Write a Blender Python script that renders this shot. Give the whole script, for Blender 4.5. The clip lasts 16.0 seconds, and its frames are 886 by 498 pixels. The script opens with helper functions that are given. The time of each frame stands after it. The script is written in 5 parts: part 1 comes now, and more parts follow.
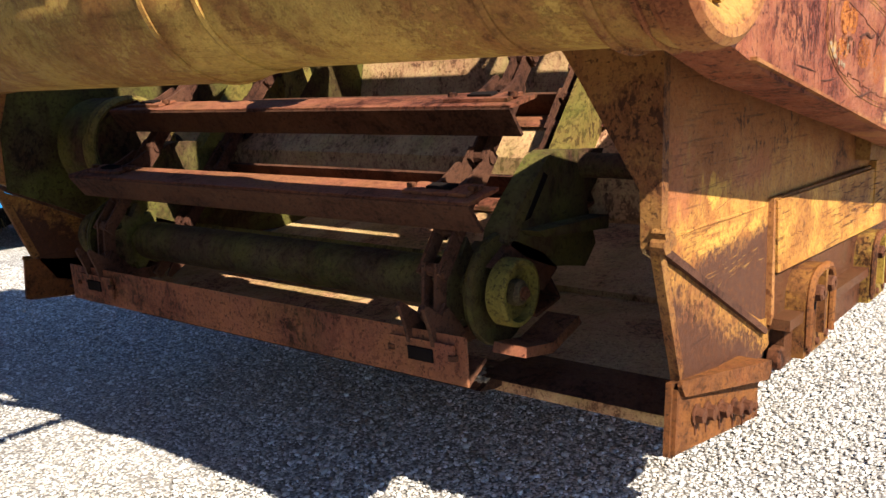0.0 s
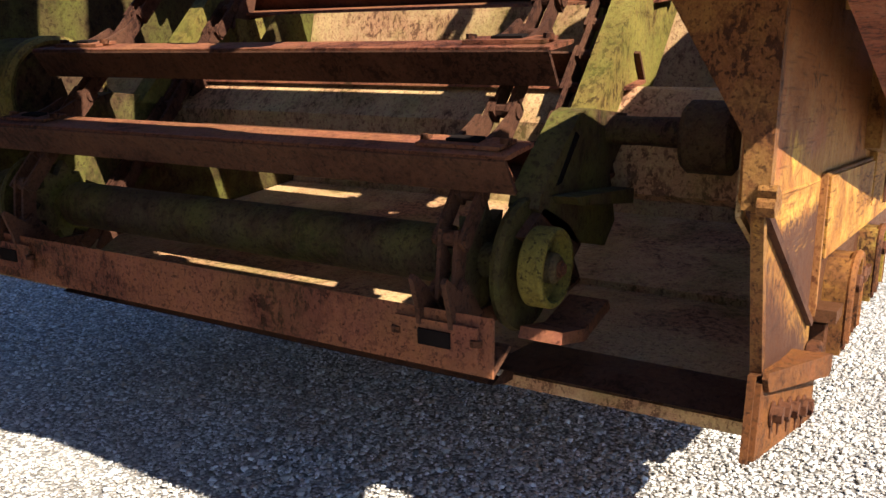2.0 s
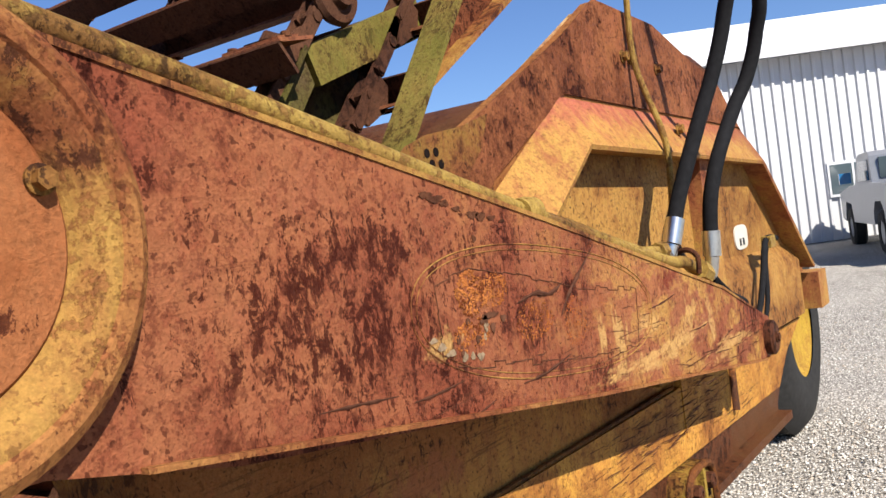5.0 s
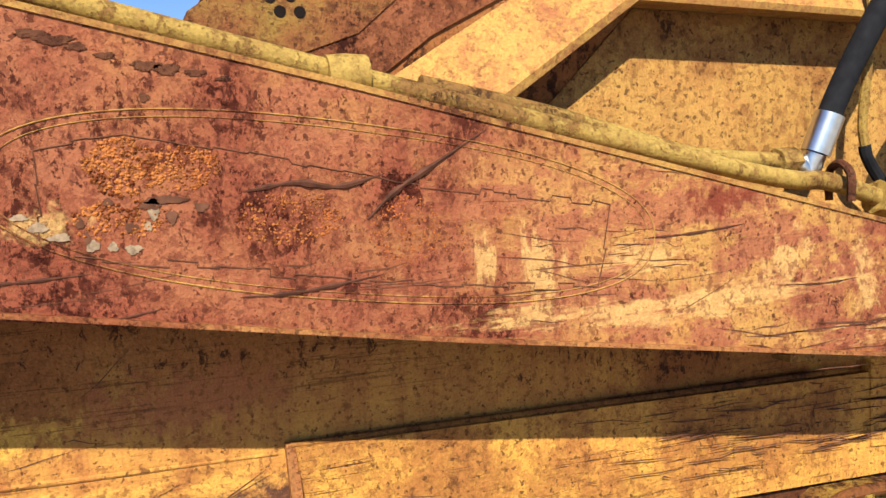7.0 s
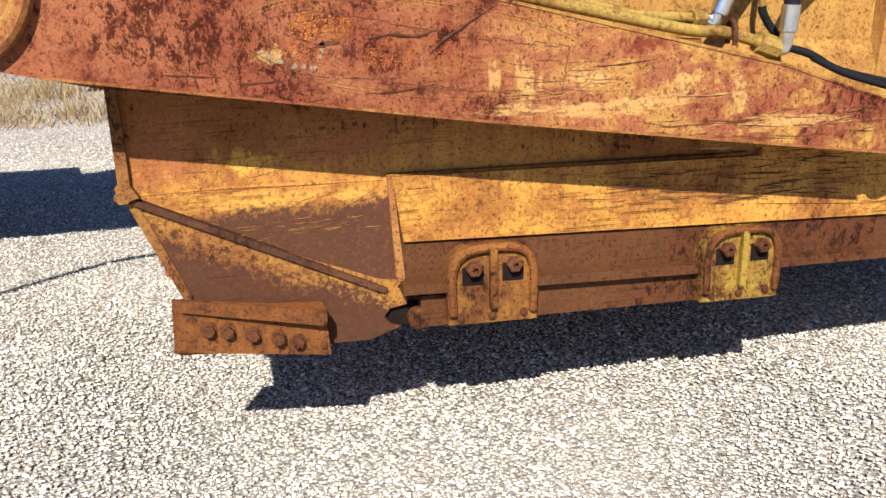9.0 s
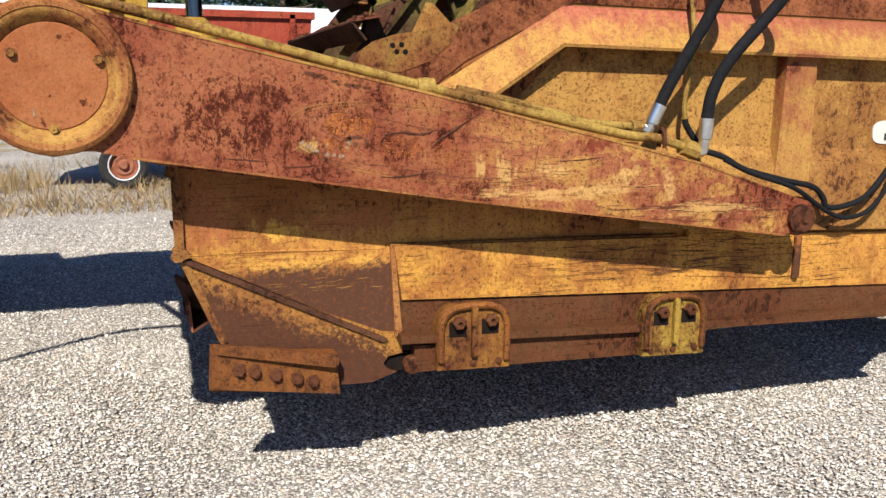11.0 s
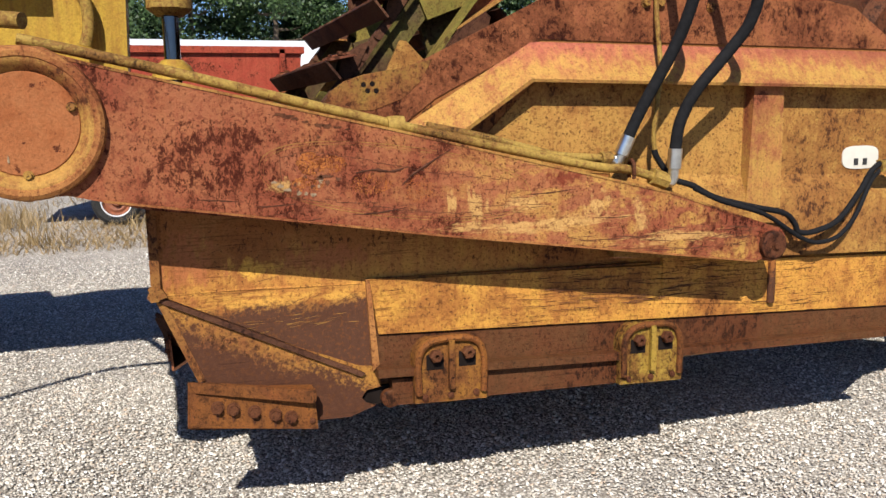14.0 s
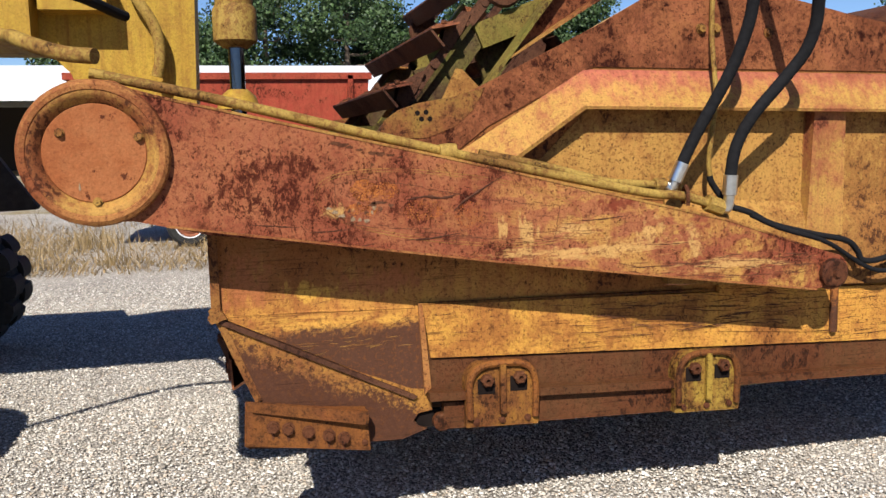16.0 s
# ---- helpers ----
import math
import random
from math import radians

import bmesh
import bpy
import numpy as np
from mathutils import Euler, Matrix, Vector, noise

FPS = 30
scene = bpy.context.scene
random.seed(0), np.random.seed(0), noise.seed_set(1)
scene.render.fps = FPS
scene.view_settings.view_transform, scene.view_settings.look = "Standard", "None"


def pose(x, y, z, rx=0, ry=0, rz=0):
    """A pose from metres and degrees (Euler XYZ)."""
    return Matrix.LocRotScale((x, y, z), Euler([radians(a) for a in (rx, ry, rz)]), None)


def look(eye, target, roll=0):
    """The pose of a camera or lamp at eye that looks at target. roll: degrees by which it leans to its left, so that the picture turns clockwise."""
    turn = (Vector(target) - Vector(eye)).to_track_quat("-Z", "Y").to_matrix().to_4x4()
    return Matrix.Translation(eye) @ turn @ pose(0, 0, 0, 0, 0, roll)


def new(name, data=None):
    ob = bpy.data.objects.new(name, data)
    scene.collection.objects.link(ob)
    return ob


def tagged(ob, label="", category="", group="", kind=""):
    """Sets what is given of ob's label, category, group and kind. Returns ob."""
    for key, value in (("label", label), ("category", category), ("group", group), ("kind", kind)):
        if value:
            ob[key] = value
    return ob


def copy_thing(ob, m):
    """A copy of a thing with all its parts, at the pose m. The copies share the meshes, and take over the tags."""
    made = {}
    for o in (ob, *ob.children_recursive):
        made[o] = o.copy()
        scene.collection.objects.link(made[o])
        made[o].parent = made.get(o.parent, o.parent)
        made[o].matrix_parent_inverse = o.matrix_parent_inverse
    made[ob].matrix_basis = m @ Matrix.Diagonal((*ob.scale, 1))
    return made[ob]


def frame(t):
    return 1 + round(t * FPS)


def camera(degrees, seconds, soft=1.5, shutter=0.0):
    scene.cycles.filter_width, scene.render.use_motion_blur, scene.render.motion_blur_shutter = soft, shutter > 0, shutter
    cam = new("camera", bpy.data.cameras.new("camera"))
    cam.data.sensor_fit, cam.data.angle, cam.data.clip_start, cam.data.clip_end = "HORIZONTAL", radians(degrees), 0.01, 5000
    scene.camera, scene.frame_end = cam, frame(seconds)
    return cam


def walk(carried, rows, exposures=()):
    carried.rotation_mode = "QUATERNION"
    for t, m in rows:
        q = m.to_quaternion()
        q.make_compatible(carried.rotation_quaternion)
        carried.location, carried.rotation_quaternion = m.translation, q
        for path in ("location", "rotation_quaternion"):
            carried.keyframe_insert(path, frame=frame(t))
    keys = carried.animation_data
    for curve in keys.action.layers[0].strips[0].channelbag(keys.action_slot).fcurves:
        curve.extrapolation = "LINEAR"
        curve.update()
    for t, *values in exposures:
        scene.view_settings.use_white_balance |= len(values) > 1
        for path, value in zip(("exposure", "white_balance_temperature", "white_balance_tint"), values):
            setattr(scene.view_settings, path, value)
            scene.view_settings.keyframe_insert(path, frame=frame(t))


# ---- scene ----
cam = camera(54.9, 16.0)

PATH = [
    (0, (-1.594, -0.698, 1.255), (-0.036, 0.500, 0.884), -1.67),
    (0.5, (-1.544, -0.440, 1.148), (0.118, 0.621, 0.812), 0.68),
    (1, (-1.492, -0.345, 1.097), (0.241, 0.601, 0.775), 2.07),
    (1.5, (-1.472, -0.296, 1.093), (0.266, 0.633, 0.752), 2.00),
    (2, (-1.473, -0.276, 1.100), (0.217, 0.731, 0.742), 1.52),
    (2.5, (-1.518, -0.328, 1.157), (0.080, 0.815, 0.784), 1.68),
    (3, (-1.591, -0.532, 1.286), (-0.057, 0.695, 0.909), 1.19),
    (3.5, (-1.519, -0.706, 1.409), (0.027, 0.503, 1.023), -2.46),
    (4, (-1.252, -0.867, 1.471), (0.406, 0.211, 1.174), -5.93),
    (4.5, (-0.949, -0.933, 1.477), (0.774, 0.070, 1.322), -7.70),
    (4.7, (-0.821, -0.938, 1.487), (0.894, 0.087, 1.394), -8.07),
    (6.8, (0.431, -1.352, 1.343), (1.250, 0.471, 1.266), -2.24),
    (7, (0.512, -1.378, 1.346), (1.258, 0.472, 1.195), -2.36),
    (7.5, (0.304, -1.387, 1.163), (1.153, 0.409, 0.931), -4.74),
    (8, (0.253, -1.623, 1.314), (0.962, 0.184, 0.834), -4.39),
    (8.2, (0.372, -1.834, 1.484), (0.889, -0.017, 0.828), -4.55),
    (10.3, (0.066, -2.942, 1.505), (0.576, -1.053, 1.088), 0.66),
    (10.5, (0.022, -2.975, 1.499), (0.556, -1.087, 1.112), 0.23),
    (11, (-0.016, -3.024, 1.512), (0.600, -1.159, 1.136), 0.33),
    (11.5, (0.009, -3.046, 1.525), (0.674, -1.194, 1.166), -0.88),
    (12, (0.028, -3.059, 1.542), (0.710, -1.205, 1.228), -1.44),
    (12.5, (0.030, -3.067, 1.546), (0.713, -1.207, 1.272), -1.38),
    (13, (0.039, -3.080, 1.542), (0.715, -1.215, 1.290), -1.54),
    (13.5, (0.052, -3.085, 1.546), (0.701, -1.215, 1.264), -1.07),
    (14, (0.058, -3.087, 1.543), (0.681, -1.213, 1.230), -0.90),
    (14.5, (0.065, -3.097, 1.546), (0.677, -1.220, 1.228), -1.04),
    (15, (0.079, -3.108, 1.546), (0.684, -1.228, 1.229), -0.94),
    (15.5, (0.086, -3.128, 1.554), (0.656, -1.234, 1.256), -0.97),
    (16, (0.105, -3.143, 1.560), (0.578, -1.217, 1.301), -1.13),
]
walk(cam, [(t, look(eye, target, roll)) for t, eye, target, roll in PATH],
     exposures=[(0.0, 1.60), (2.0, 1.64), (3.0, 1.82), (3.6, 1.80), (4.1, 1.27), (4.4, 0.97), (5.0, 0.97), (6.8, 1.26), (8.2, 1.30), (10.3, 0.95), (16.0, 0.78)])

# ---------------------------------------------------------------- light
SUN_WAY = Vector((0.41, 0.97, -1.0)).normalized()
world = bpy.data.worlds.new("world")
scene.world = world
world.use_nodes = True
wn = world.node_tree.nodes
sky = wn.new("ShaderNodeTexSky")
sky.sky_type = "NISHITA"
sky.sun_disc = False
sky.sun_elevation = math.asin(-SUN_WAY.z)
sky.sun_rotation = math.atan2(-SUN_WAY.x, -SUN_WAY.y)
sky.air_density, sky.dust_density, sky.ozone_density = 1.0, 0.15, 2.5
wn["Background"].inputs["Strength"].default_value = 0.052
deep = wn.new("ShaderNodeMix")
deep.data_type, deep.blend_type = "RGBA", "MULTIPLY"
deep.inputs[0].default_value = 1.0
deep.inputs[7].default_value = (0.80, 0.97, 1.32, 1)
world.node_tree.links.new(sky.outputs[0], deep.inputs[6])
world.node_tree.links.new(deep.outputs[2], wn["Background"].inputs["Color"])
sun = new("sun", bpy.data.lights.new("sun", "SUN"))
sun.data.energy = 5.0
sun.data.angle = radians(0.53)
sun.data.color = (1.0, 0.945, 0.86)
sun.matrix_world = look((0, 0, 10), Vector((0, 0, 10)) + SUN_WAY)


# ---------------------------------------------------------------- materials
def mat_base(name):
    m = bpy.data.materials.new(name)
    m.use_nodes = True
    nt = m.node_tree
    return m, nt, nt.nodes["Principled BSDF"]


def nd(nt, kind, **kw):
    n = nt.nodes.new(kind)
    for key, value in kw.items():
        if key in n.inputs:
            n.inputs[key].default_value = value
    return n


def noise_tex(nt, vec, scale, detail=6.0, rough=0.6, distort=0.0):
    n = nd(nt, "ShaderNodeTexNoise", Scale=scale, Detail=detail, Roughness=rough, Distortion=distort)
    nt.links.new(vec, n.inputs["Vector"])
    return n.outputs["Fac"]


def ramp(nt, fac, lo, hi, c0=(0, 0, 0, 1), c1=(1, 1, 1, 1)):
    r = nt.nodes.new("ShaderNodeValToRGB")
    r.color_ramp.elements[0].position, r.color_ramp.elements[1].position = lo, hi
    r.color_ramp.elements[0].color, r.color_ramp.elements[1].color = c0, c1
    nt.links.new(fac, r.inputs["Fac"])
    return r.outputs["Color"]


def mix(nt, fac, a, b, mode="MIX"):
    n = nt.nodes.new("ShaderNodeMix")
    n.data_type, n.blend_type = "RGBA", mode
    for sock, value in ((n.inputs[0], fac), (n.inputs[6], a), (n.inputs[7], b)):
        if isinstance(value, (int, float)):
            sock.default_value = value
        elif isinstance(value, tuple):
            sock.default_value = (*value, 1) if len(value) == 3 else value
        else:
            nt.links.new(value, sock)
    return n.outputs[2]


def math_node(nt, op, a, b=0.0):
    n = nt.nodes.new("ShaderNodeMath")
    n.operation = op
    for sock, value in ((n.inputs[0], a), (n.inputs[1], b)):
        if isinstance(value, (int, float)):
            sock.default_value = value
        else:
            nt.links.new(value, sock)
    return n.outputs[0]


def coords(nt, scale=(1, 1, 1), turn=(0, 0, 0), shift=(0, 0, 0)):
    tc = nt.nodes.new("ShaderNodeTexCoord")
    mp = nt.nodes.new("ShaderNodeMapping")
    mp.inputs["Scale"].default_value = scale
    mp.inputs["Rotation"].default_value = tuple(radians(a) for a in turn)
    mp.inputs["Location"].default_value = shift
    nt.links.new(tc.outputs["Object"], mp.inputs["Vector"])
    return mp.outputs["Vector"]


def bump(nt, p, height, strength=0.3, distance=0.004):
    b = nd(nt, "ShaderNodeBump", Strength=strength, Distance=distance)
    nt.links.new(height, b.inputs["Height"])
    nt.links.new(b.outputs["Normal"], p.inputs["Normal"])


def rusty(name, paint, faded, rust, dark, cover=0.5, spots=0.5, scratch=0.0, rough=0.62, moss=0.0, shift=(0, 0, 0), slope=0.0, chips=0.5, worn=None, bare=None, crown=None, gain=0.5, cloud=0.49, blots=(), flecks=1.0, washes=()):
    """Weathered painted steel: faded paint, rust patches, clustered pits, runs down the face, chipped flakes, long scratches.
    worn: (colour, x from, x to) a change of paint along the plate; bare: (colour, height, soft) metal rubbed bare below a height."""
    paint, faded, rust, dark = ((r * gain * w, g * gain * w, b * gain * w * 0.85) for (r, g, b), w in ((paint, 1), (faded, 1), (rust, 1), (dark, 0.62)))
    m, nt, p = mat_base(name)
    v = coords(nt, shift=shift)
    big = noise_tex(nt, v, 1.9, 6, 0.62, 0.5)
    mid = noise_tex(nt, v, 8.0, 9, 0.68, 0.3)
    fine = noise_tex(nt, v, 44.0, 9, 0.76)
    grit = noise_tex(nt, v, 210.0, 4, 0.6)
    runs = noise_tex(nt, coords(nt, scale=(11, 11, 0.7), shift=shift), 2.4, 7, 0.68)
    base = mix(nt, ramp(nt, mid, 0.36, 0.66), paint, faded)
    pos = nt.nodes.new("ShaderNodeSeparateXYZ")
    nt.links.new(v, pos.inputs[0])
    if worn:
        col, x0, x1 = worn
        along = math_node(nt, "DIVIDE", math_node(nt, "SUBTRACT", math_node(nt, "ADD", pos.outputs["X"], math_node(nt, "MULTIPLY", math_node(nt, "SUBTRACT", mid, 0.5), 2.2)), x0), x1 - x0)
        smear = noise_tex(nt, coords(nt, scale=(2.0, 2.0, 4.5), turn=(0, slope, 0), shift=shift), 3.0, 8, 0.7, 0.2)
        base = mix(nt, math_node(nt, "MULTIPLY", ramp(nt, along, 0.0, 1.0), ramp(nt, smear, 0.46, 0.53)), base, (col[0] * gain, col[1] * gain, col[2] * gain * 0.85))
    if crown:
        col, z0, soft = crown
        high = math_node(nt, "DIVIDE", math_node(nt, "SUBTRACT", math_node(nt, "ADD", math_node(nt, "SUBTRACT", pos.outputs["Z"], shift[2]), math_node(nt, "MULTIPLY", math_node(nt, "SUBTRACT", runs, 0.5), 0.25)), z0), soft)
        base = mix(nt, math_node(nt, "MULTIPLY", ramp(nt, high, 0.0, 1.0), 0.85), base, tuple(c * gain for c in col))
    base = mix(nt, math_node(nt, "MULTIPLY", ramp(nt, runs, 0.47, 0.70), 0.65), base, rust)
    amount = math_node(nt, "ADD", math_node(nt, "MULTIPLY", big, 0.55), math_node(nt, "MULTIPLY", mid, 0.45))
    base = mix(nt, ramp(nt, amount, cover - 0.05, cover + 0.07), base, rust)
    # flakes of paint chipped off in clusters
    flake = math_node(nt, "ADD", math_node(nt, "MULTIPLY", fine, 0.55), math_node(nt, "MULTIPLY", big, 0.45))
    fmask = math_node(nt, "MULTIPLY", ramp(nt, flake, 0.512, 0.530), chips)
    base = mix(nt, fmask, base, tuple(0.75 * c + 0.25 * d for c, d in zip(rust, dark)))
    pits = math_node(nt, "ADD", math_node(nt, "ADD", math_node(nt, "MULTIPLY", mid, 0.42), math_node(nt, "MULTIPLY", fine, 0.33)), math_node(nt, "MULTIPLY", big, 0.25))
    pitmask = ramp(nt, pits, spots + 0.045, spots + 0.062)
    base = mix(nt, pitmask, base, dark)
    speck = math_node(nt, "MULTIPLY", ramp(nt, noise_tex(nt, coords(nt, scale=(1.25, 1.25, 0.8), shift=shift), 38.0, 10, 0.75), 0.515, 0.535), ramp(nt, math_node(nt, "ADD", math_node(nt, "MULTIPLY", big, 0.6), math_node(nt, "MULTIPLY", mid, 0.4)), cloud, cloud + 0.05))
    base = mix(nt, math_node(nt, "MULTIPLY", speck, 0.9), base, dark)
    dots = math_node(nt, "MULTIPLY", ramp(nt, noise_tex(nt, v, 85.0, 3, 0.5), 0.63, 0.65), 0.72 * flecks)
    base = mix(nt, dots, base, dark)
    for bx, bz, rx, rz, strong in blots:
        # a cloud of small dark rust spots about one place
        d = nt.nodes.new("ShaderNodeVectorMath")
        d.operation = "LENGTH"
        nt.links.new(coords(nt, scale=(1 / rx, 0, 1 / rz), shift=(-bx / rx, 0, -bz / rz)), d.inputs[0])
        near = math_node(nt, "ADD", math_node(nt, "SUBTRACT", 1.0, d.outputs["Value"]), math_node(nt, "MULTIPLY", math_node(nt, "SUBTRACT", mid, 0.5), 2.4))
        near = math_node(nt, "MINIMUM", math_node(nt, "MAXIMUM", near, 0.0), 1.0)
        cloudy = noise_tex(nt, coords(nt, scale=(1.3, 1.3, 0.75), shift=(bx, 0, bz)), 36.0, 10, 0.78, 0.4)
        spot = math_node(nt, "ADD", cloudy, math_node(nt, "MULTIPLY", near, 0.105 * strong))
        base = mix(nt, math_node(nt, "MULTIPLY", math_node(nt, "MULTIPLY", ramp(nt, spot, 0.605, 0.63), ramp(nt, near, 0.0, 0.12)), 0.92), base, dark)
    for col, bx, bz, rx, rz, stretch in washes:
        # a ragged wash of older paint about one place, streaked along or down the plate
        d = nt.nodes.new("ShaderNodeVectorMath")
        d.operation = "LENGTH"
        nt.links.new(coords(nt, scale=(1 / rx, 0, 1 / rz), shift=(-bx / rx, 0, -bz / rz)), d.inputs[0])
        streak = noise_tex(nt, coords(nt, scale=stretch, shift=(bx, 0, bz)), 9.0, 8, 0.68, 0.2)
        near = math_node(nt, "ADD", math_node(nt, "SUBTRACT", 1.0, d.outputs["Value"]), math_node(nt, "MULTIPLY", math_node(nt, "SUBTRACT", streak, 0.5), 5.0))
        base = mix(nt, math_node(nt, "MULTIPLY", ramp(nt, near, 0.05, 0.6), 0.85), base, tuple(c * gain for c in col))
    if bare:
        col, z0, soft, tilt = bare
        low = math_node(nt, "DIVIDE", math_node(nt, "SUBTRACT", z0, math_node(nt, "ADD", math_node(nt, "ADD", pos.outputs["Z"], math_node(nt, "MULTIPLY", pos.outputs["X"], tilt)), math_node(nt, "MULTIPLY", math_node(nt, "SUBTRACT", flake, 0.5), 12.0 * soft))), soft)
        base = mix(nt, ramp(nt, low, 0.0, 1.0), base, tuple(c * gain for c in col))
    height = math_node(nt, "SUBTRACT", math_node(nt, "ADD", math_node(nt, "MULTIPLY", grit, 0.35), math_node(nt, "ADD", math_node(nt, "MULTIPLY", fine, 0.9), math_node(nt, "MULTIPLY", mid, 0.8))), math_node(nt, "ADD", math_node(nt, "MULTIPLY", pitmask, 0.5), math_node(nt, "MULTIPLY", fmask, 0.3)))
    if scratch > 0:
        where = ramp(nt, noise_tex(nt, v, 2.3, 4, 0.55), 0.44, 0.54)
        for k, (tilt, seed, thin) in enumerate(((slope, 0.0, 30), (slope - 7, 4.0, 34), (slope + 3, 9.0, 70))):
            sv = coords(nt, scale=(1.1, 1.1, thin), turn=(0, tilt, 0), shift=tuple(c + seed for c in shift))
            sc = noise_tex(nt, sv, 2.6, 6, 0.75, 0.1)
            smask = math_node(nt, "MULTIPLY", math_node(nt, "MULTIPLY", ramp(nt, sc, 0.60, 0.615), where), scratch)
            base = mix(nt, smask, base, dark)
    if moss > 0:
        mm = math_node(nt, "MULTIPLY", ramp(nt, noise_tex(nt, v, 3.1, 6, 0.62), 0.46, 0.62), moss)
        base = mix(nt, mm, base, (0.19 * gain, 0.19 * gain, 0.035 * gain))
    base = mix(nt, math_node(nt, "MULTIPLY", ramp(nt, noise_tex(nt, v, 70.0, 7, 0.7), 0.55, 0.57), 0.6 * flecks), base, tuple(0.55 * c for c in rust))
    base = mix(nt, 0.6, base, ramp(nt, fine, 0.2, 0.8, (0.45, 0.45, 0.45, 1), (1.45, 1.45, 1.45, 1)), "MULTIPLY")
    base = mix(nt, 0.55, base, ramp(nt, grit, 0.25, 0.75, (0.6, 0.6, 0.6, 1), (1.4, 1.4, 1.4, 1)), "MULTIPLY")
    nt.links.new(base, p.inputs["Base Color"])
    rg = math_node(nt, "ADD", math_node(nt, "MULTIPLY", mid, 0.35), rough - 0.15)
    nt.links.new(rg, p.inputs["Roughness"])
    p.inputs["Specular IOR Level"].default_value = 0.07
    bump(nt, p, height, 1.0, 0.004)
    return m


def plain(name, col, rough=0.5, metal=0.0, vary=0.25, scale=20.0, gloss=0.5):
    m, nt, p = mat_base(name)
    f = noise_tex(nt, coords(nt), scale, 5, 0.6)
    lo = tuple(c * (1 - vary) for c in col)
    hi = tuple(min(1.0, c * (1 + vary)) for c in col)
    nt.links.new(ramp(nt, f, 0.3, 0.7, (*lo, 1), (*hi, 1)), p.inputs["Base Color"])
    p.inputs["Roughness"].default_value = rough
    p.inputs["Metallic"].default_value = metal
    p.inputs["Specular IOR Level"].default_value = gloss
    bump(nt, p, f, 0.12, 0.002)
    return m


M = {}
OLD, DEEP = (0.86, 0.50, 0.17), (0.26, 0.050, 0.026)
M["arm"] = rusty("arm_paint", (0.50, 0.172, 0.094), (0.55, 0.215, 0.098), (0.41, 0.110, 0.064), (0.13, 0.024, 0.013), 0.50, 0.53, 0.22, 0.55, slope=9, chips=0.55, worn=((0.80, 0.46, 0.13), 0.45, 2.1), cloud=0.50, gain=0.5, blots=((0.35, 1.43, 0.55, 0.24, 0.75), (0.16, 1.44, 0.30, 0.20, 1.15), (0.27, 1.40, 0.24, 0.06, 1.35), (0.30, 1.53, 0.25, 0.09, 1.1), (0.75, 1.5, 0.3, 0.04, 0.8), (1.1, 1.18, 0.5, 0.05, 0.8), (0.48, 1.49, 0.08, 0.05, 1.0), (0.27, 1.34, 0.14, 0.05, 1.0), (1.52, 1.27, 0.10, 0.05, 0.8), (0.62, 1.37, 0.12, 0.07, 0.6), (1.72, 1.12, 0.16, 0.03, 0.7)), washes=((OLD, 1.05, 1.264, 0.018, 0.05, (5, 5, 1)), (OLD, 1.145, 1.245, 0.04, 0.065, (5, 5, 1)), (OLD, 1.34, 1.238, 0.075, 0.035, (1, 1, 7)), (OLD, 1.643, 1.208, 0.05, 0.05, (2, 2, 2)), (OLD, 1.816, 1.165, 0.05, 0.05, (2, 2, 2)), (OLD, 1.45, 1.155, 0.28, 0.032, (1, 1, 5)), (OLD, 1.13, 1.168, 0.13, 0.02, (1, 1, 5)), (OLD, 2.0, 1.06, 0.25, 0.03, (1, 1, 5)), (DEEP, 1.512, 1.326, 0.09, 0.035, (3, 3, 2)), (OLD, 0.46, 1.36, 0.05, 0.022, (2, 2, 2))))
M["cap"] = rusty("cap_paint", (0.52, 0.195, 0.088), (0.47, 0.17, 0.072), (0.43, 0.135, 0.055), (0.15, 0.035, 0.02), 0.55, 0.60, 0.0, 0.55, chips=0.22, cloud=0.62, flecks=0.4, gain=0.54, blots=((-0.306, 1.541, 0.013, 0.012, 1.8), (-0.203, 1.517, 0.035, 0.032, 1.1), (-0.24, 1.712, 0.05, 0.012, 1.0), (-0.33, 1.462, 0.035, 0.015, 0.9)))
M["wing"] = rusty("wing_paint", (0.42, 0.20, 0.065), (0.36, 0.15, 0.055), (0.30, 0.11, 0.045), (0.11, 0.04, 0.024), 0.52, 0.54, 0.0, 0.55, chips=0.6, gain=0.56)
M["ring"] = rusty("ring_paint", (0.66, 0.37, 0.11), (0.56, 0.27, 0.09), (0.40, 0.13, 0.06), (0.16, 0.05, 0.03), 0.53, 0.54, 0.0, 0.55, chips=0.6, flecks=0.5)
M["edge"] = rusty("rim_edge_rust", (0.60, 0.27, 0.10), (0.50, 0.20, 0.08), (0.42, 0.13, 0.06), (0.17, 0.045, 0.025), 0.53, 0.565, 0.0, 0.6, chips=0.7, cloud=0.54)
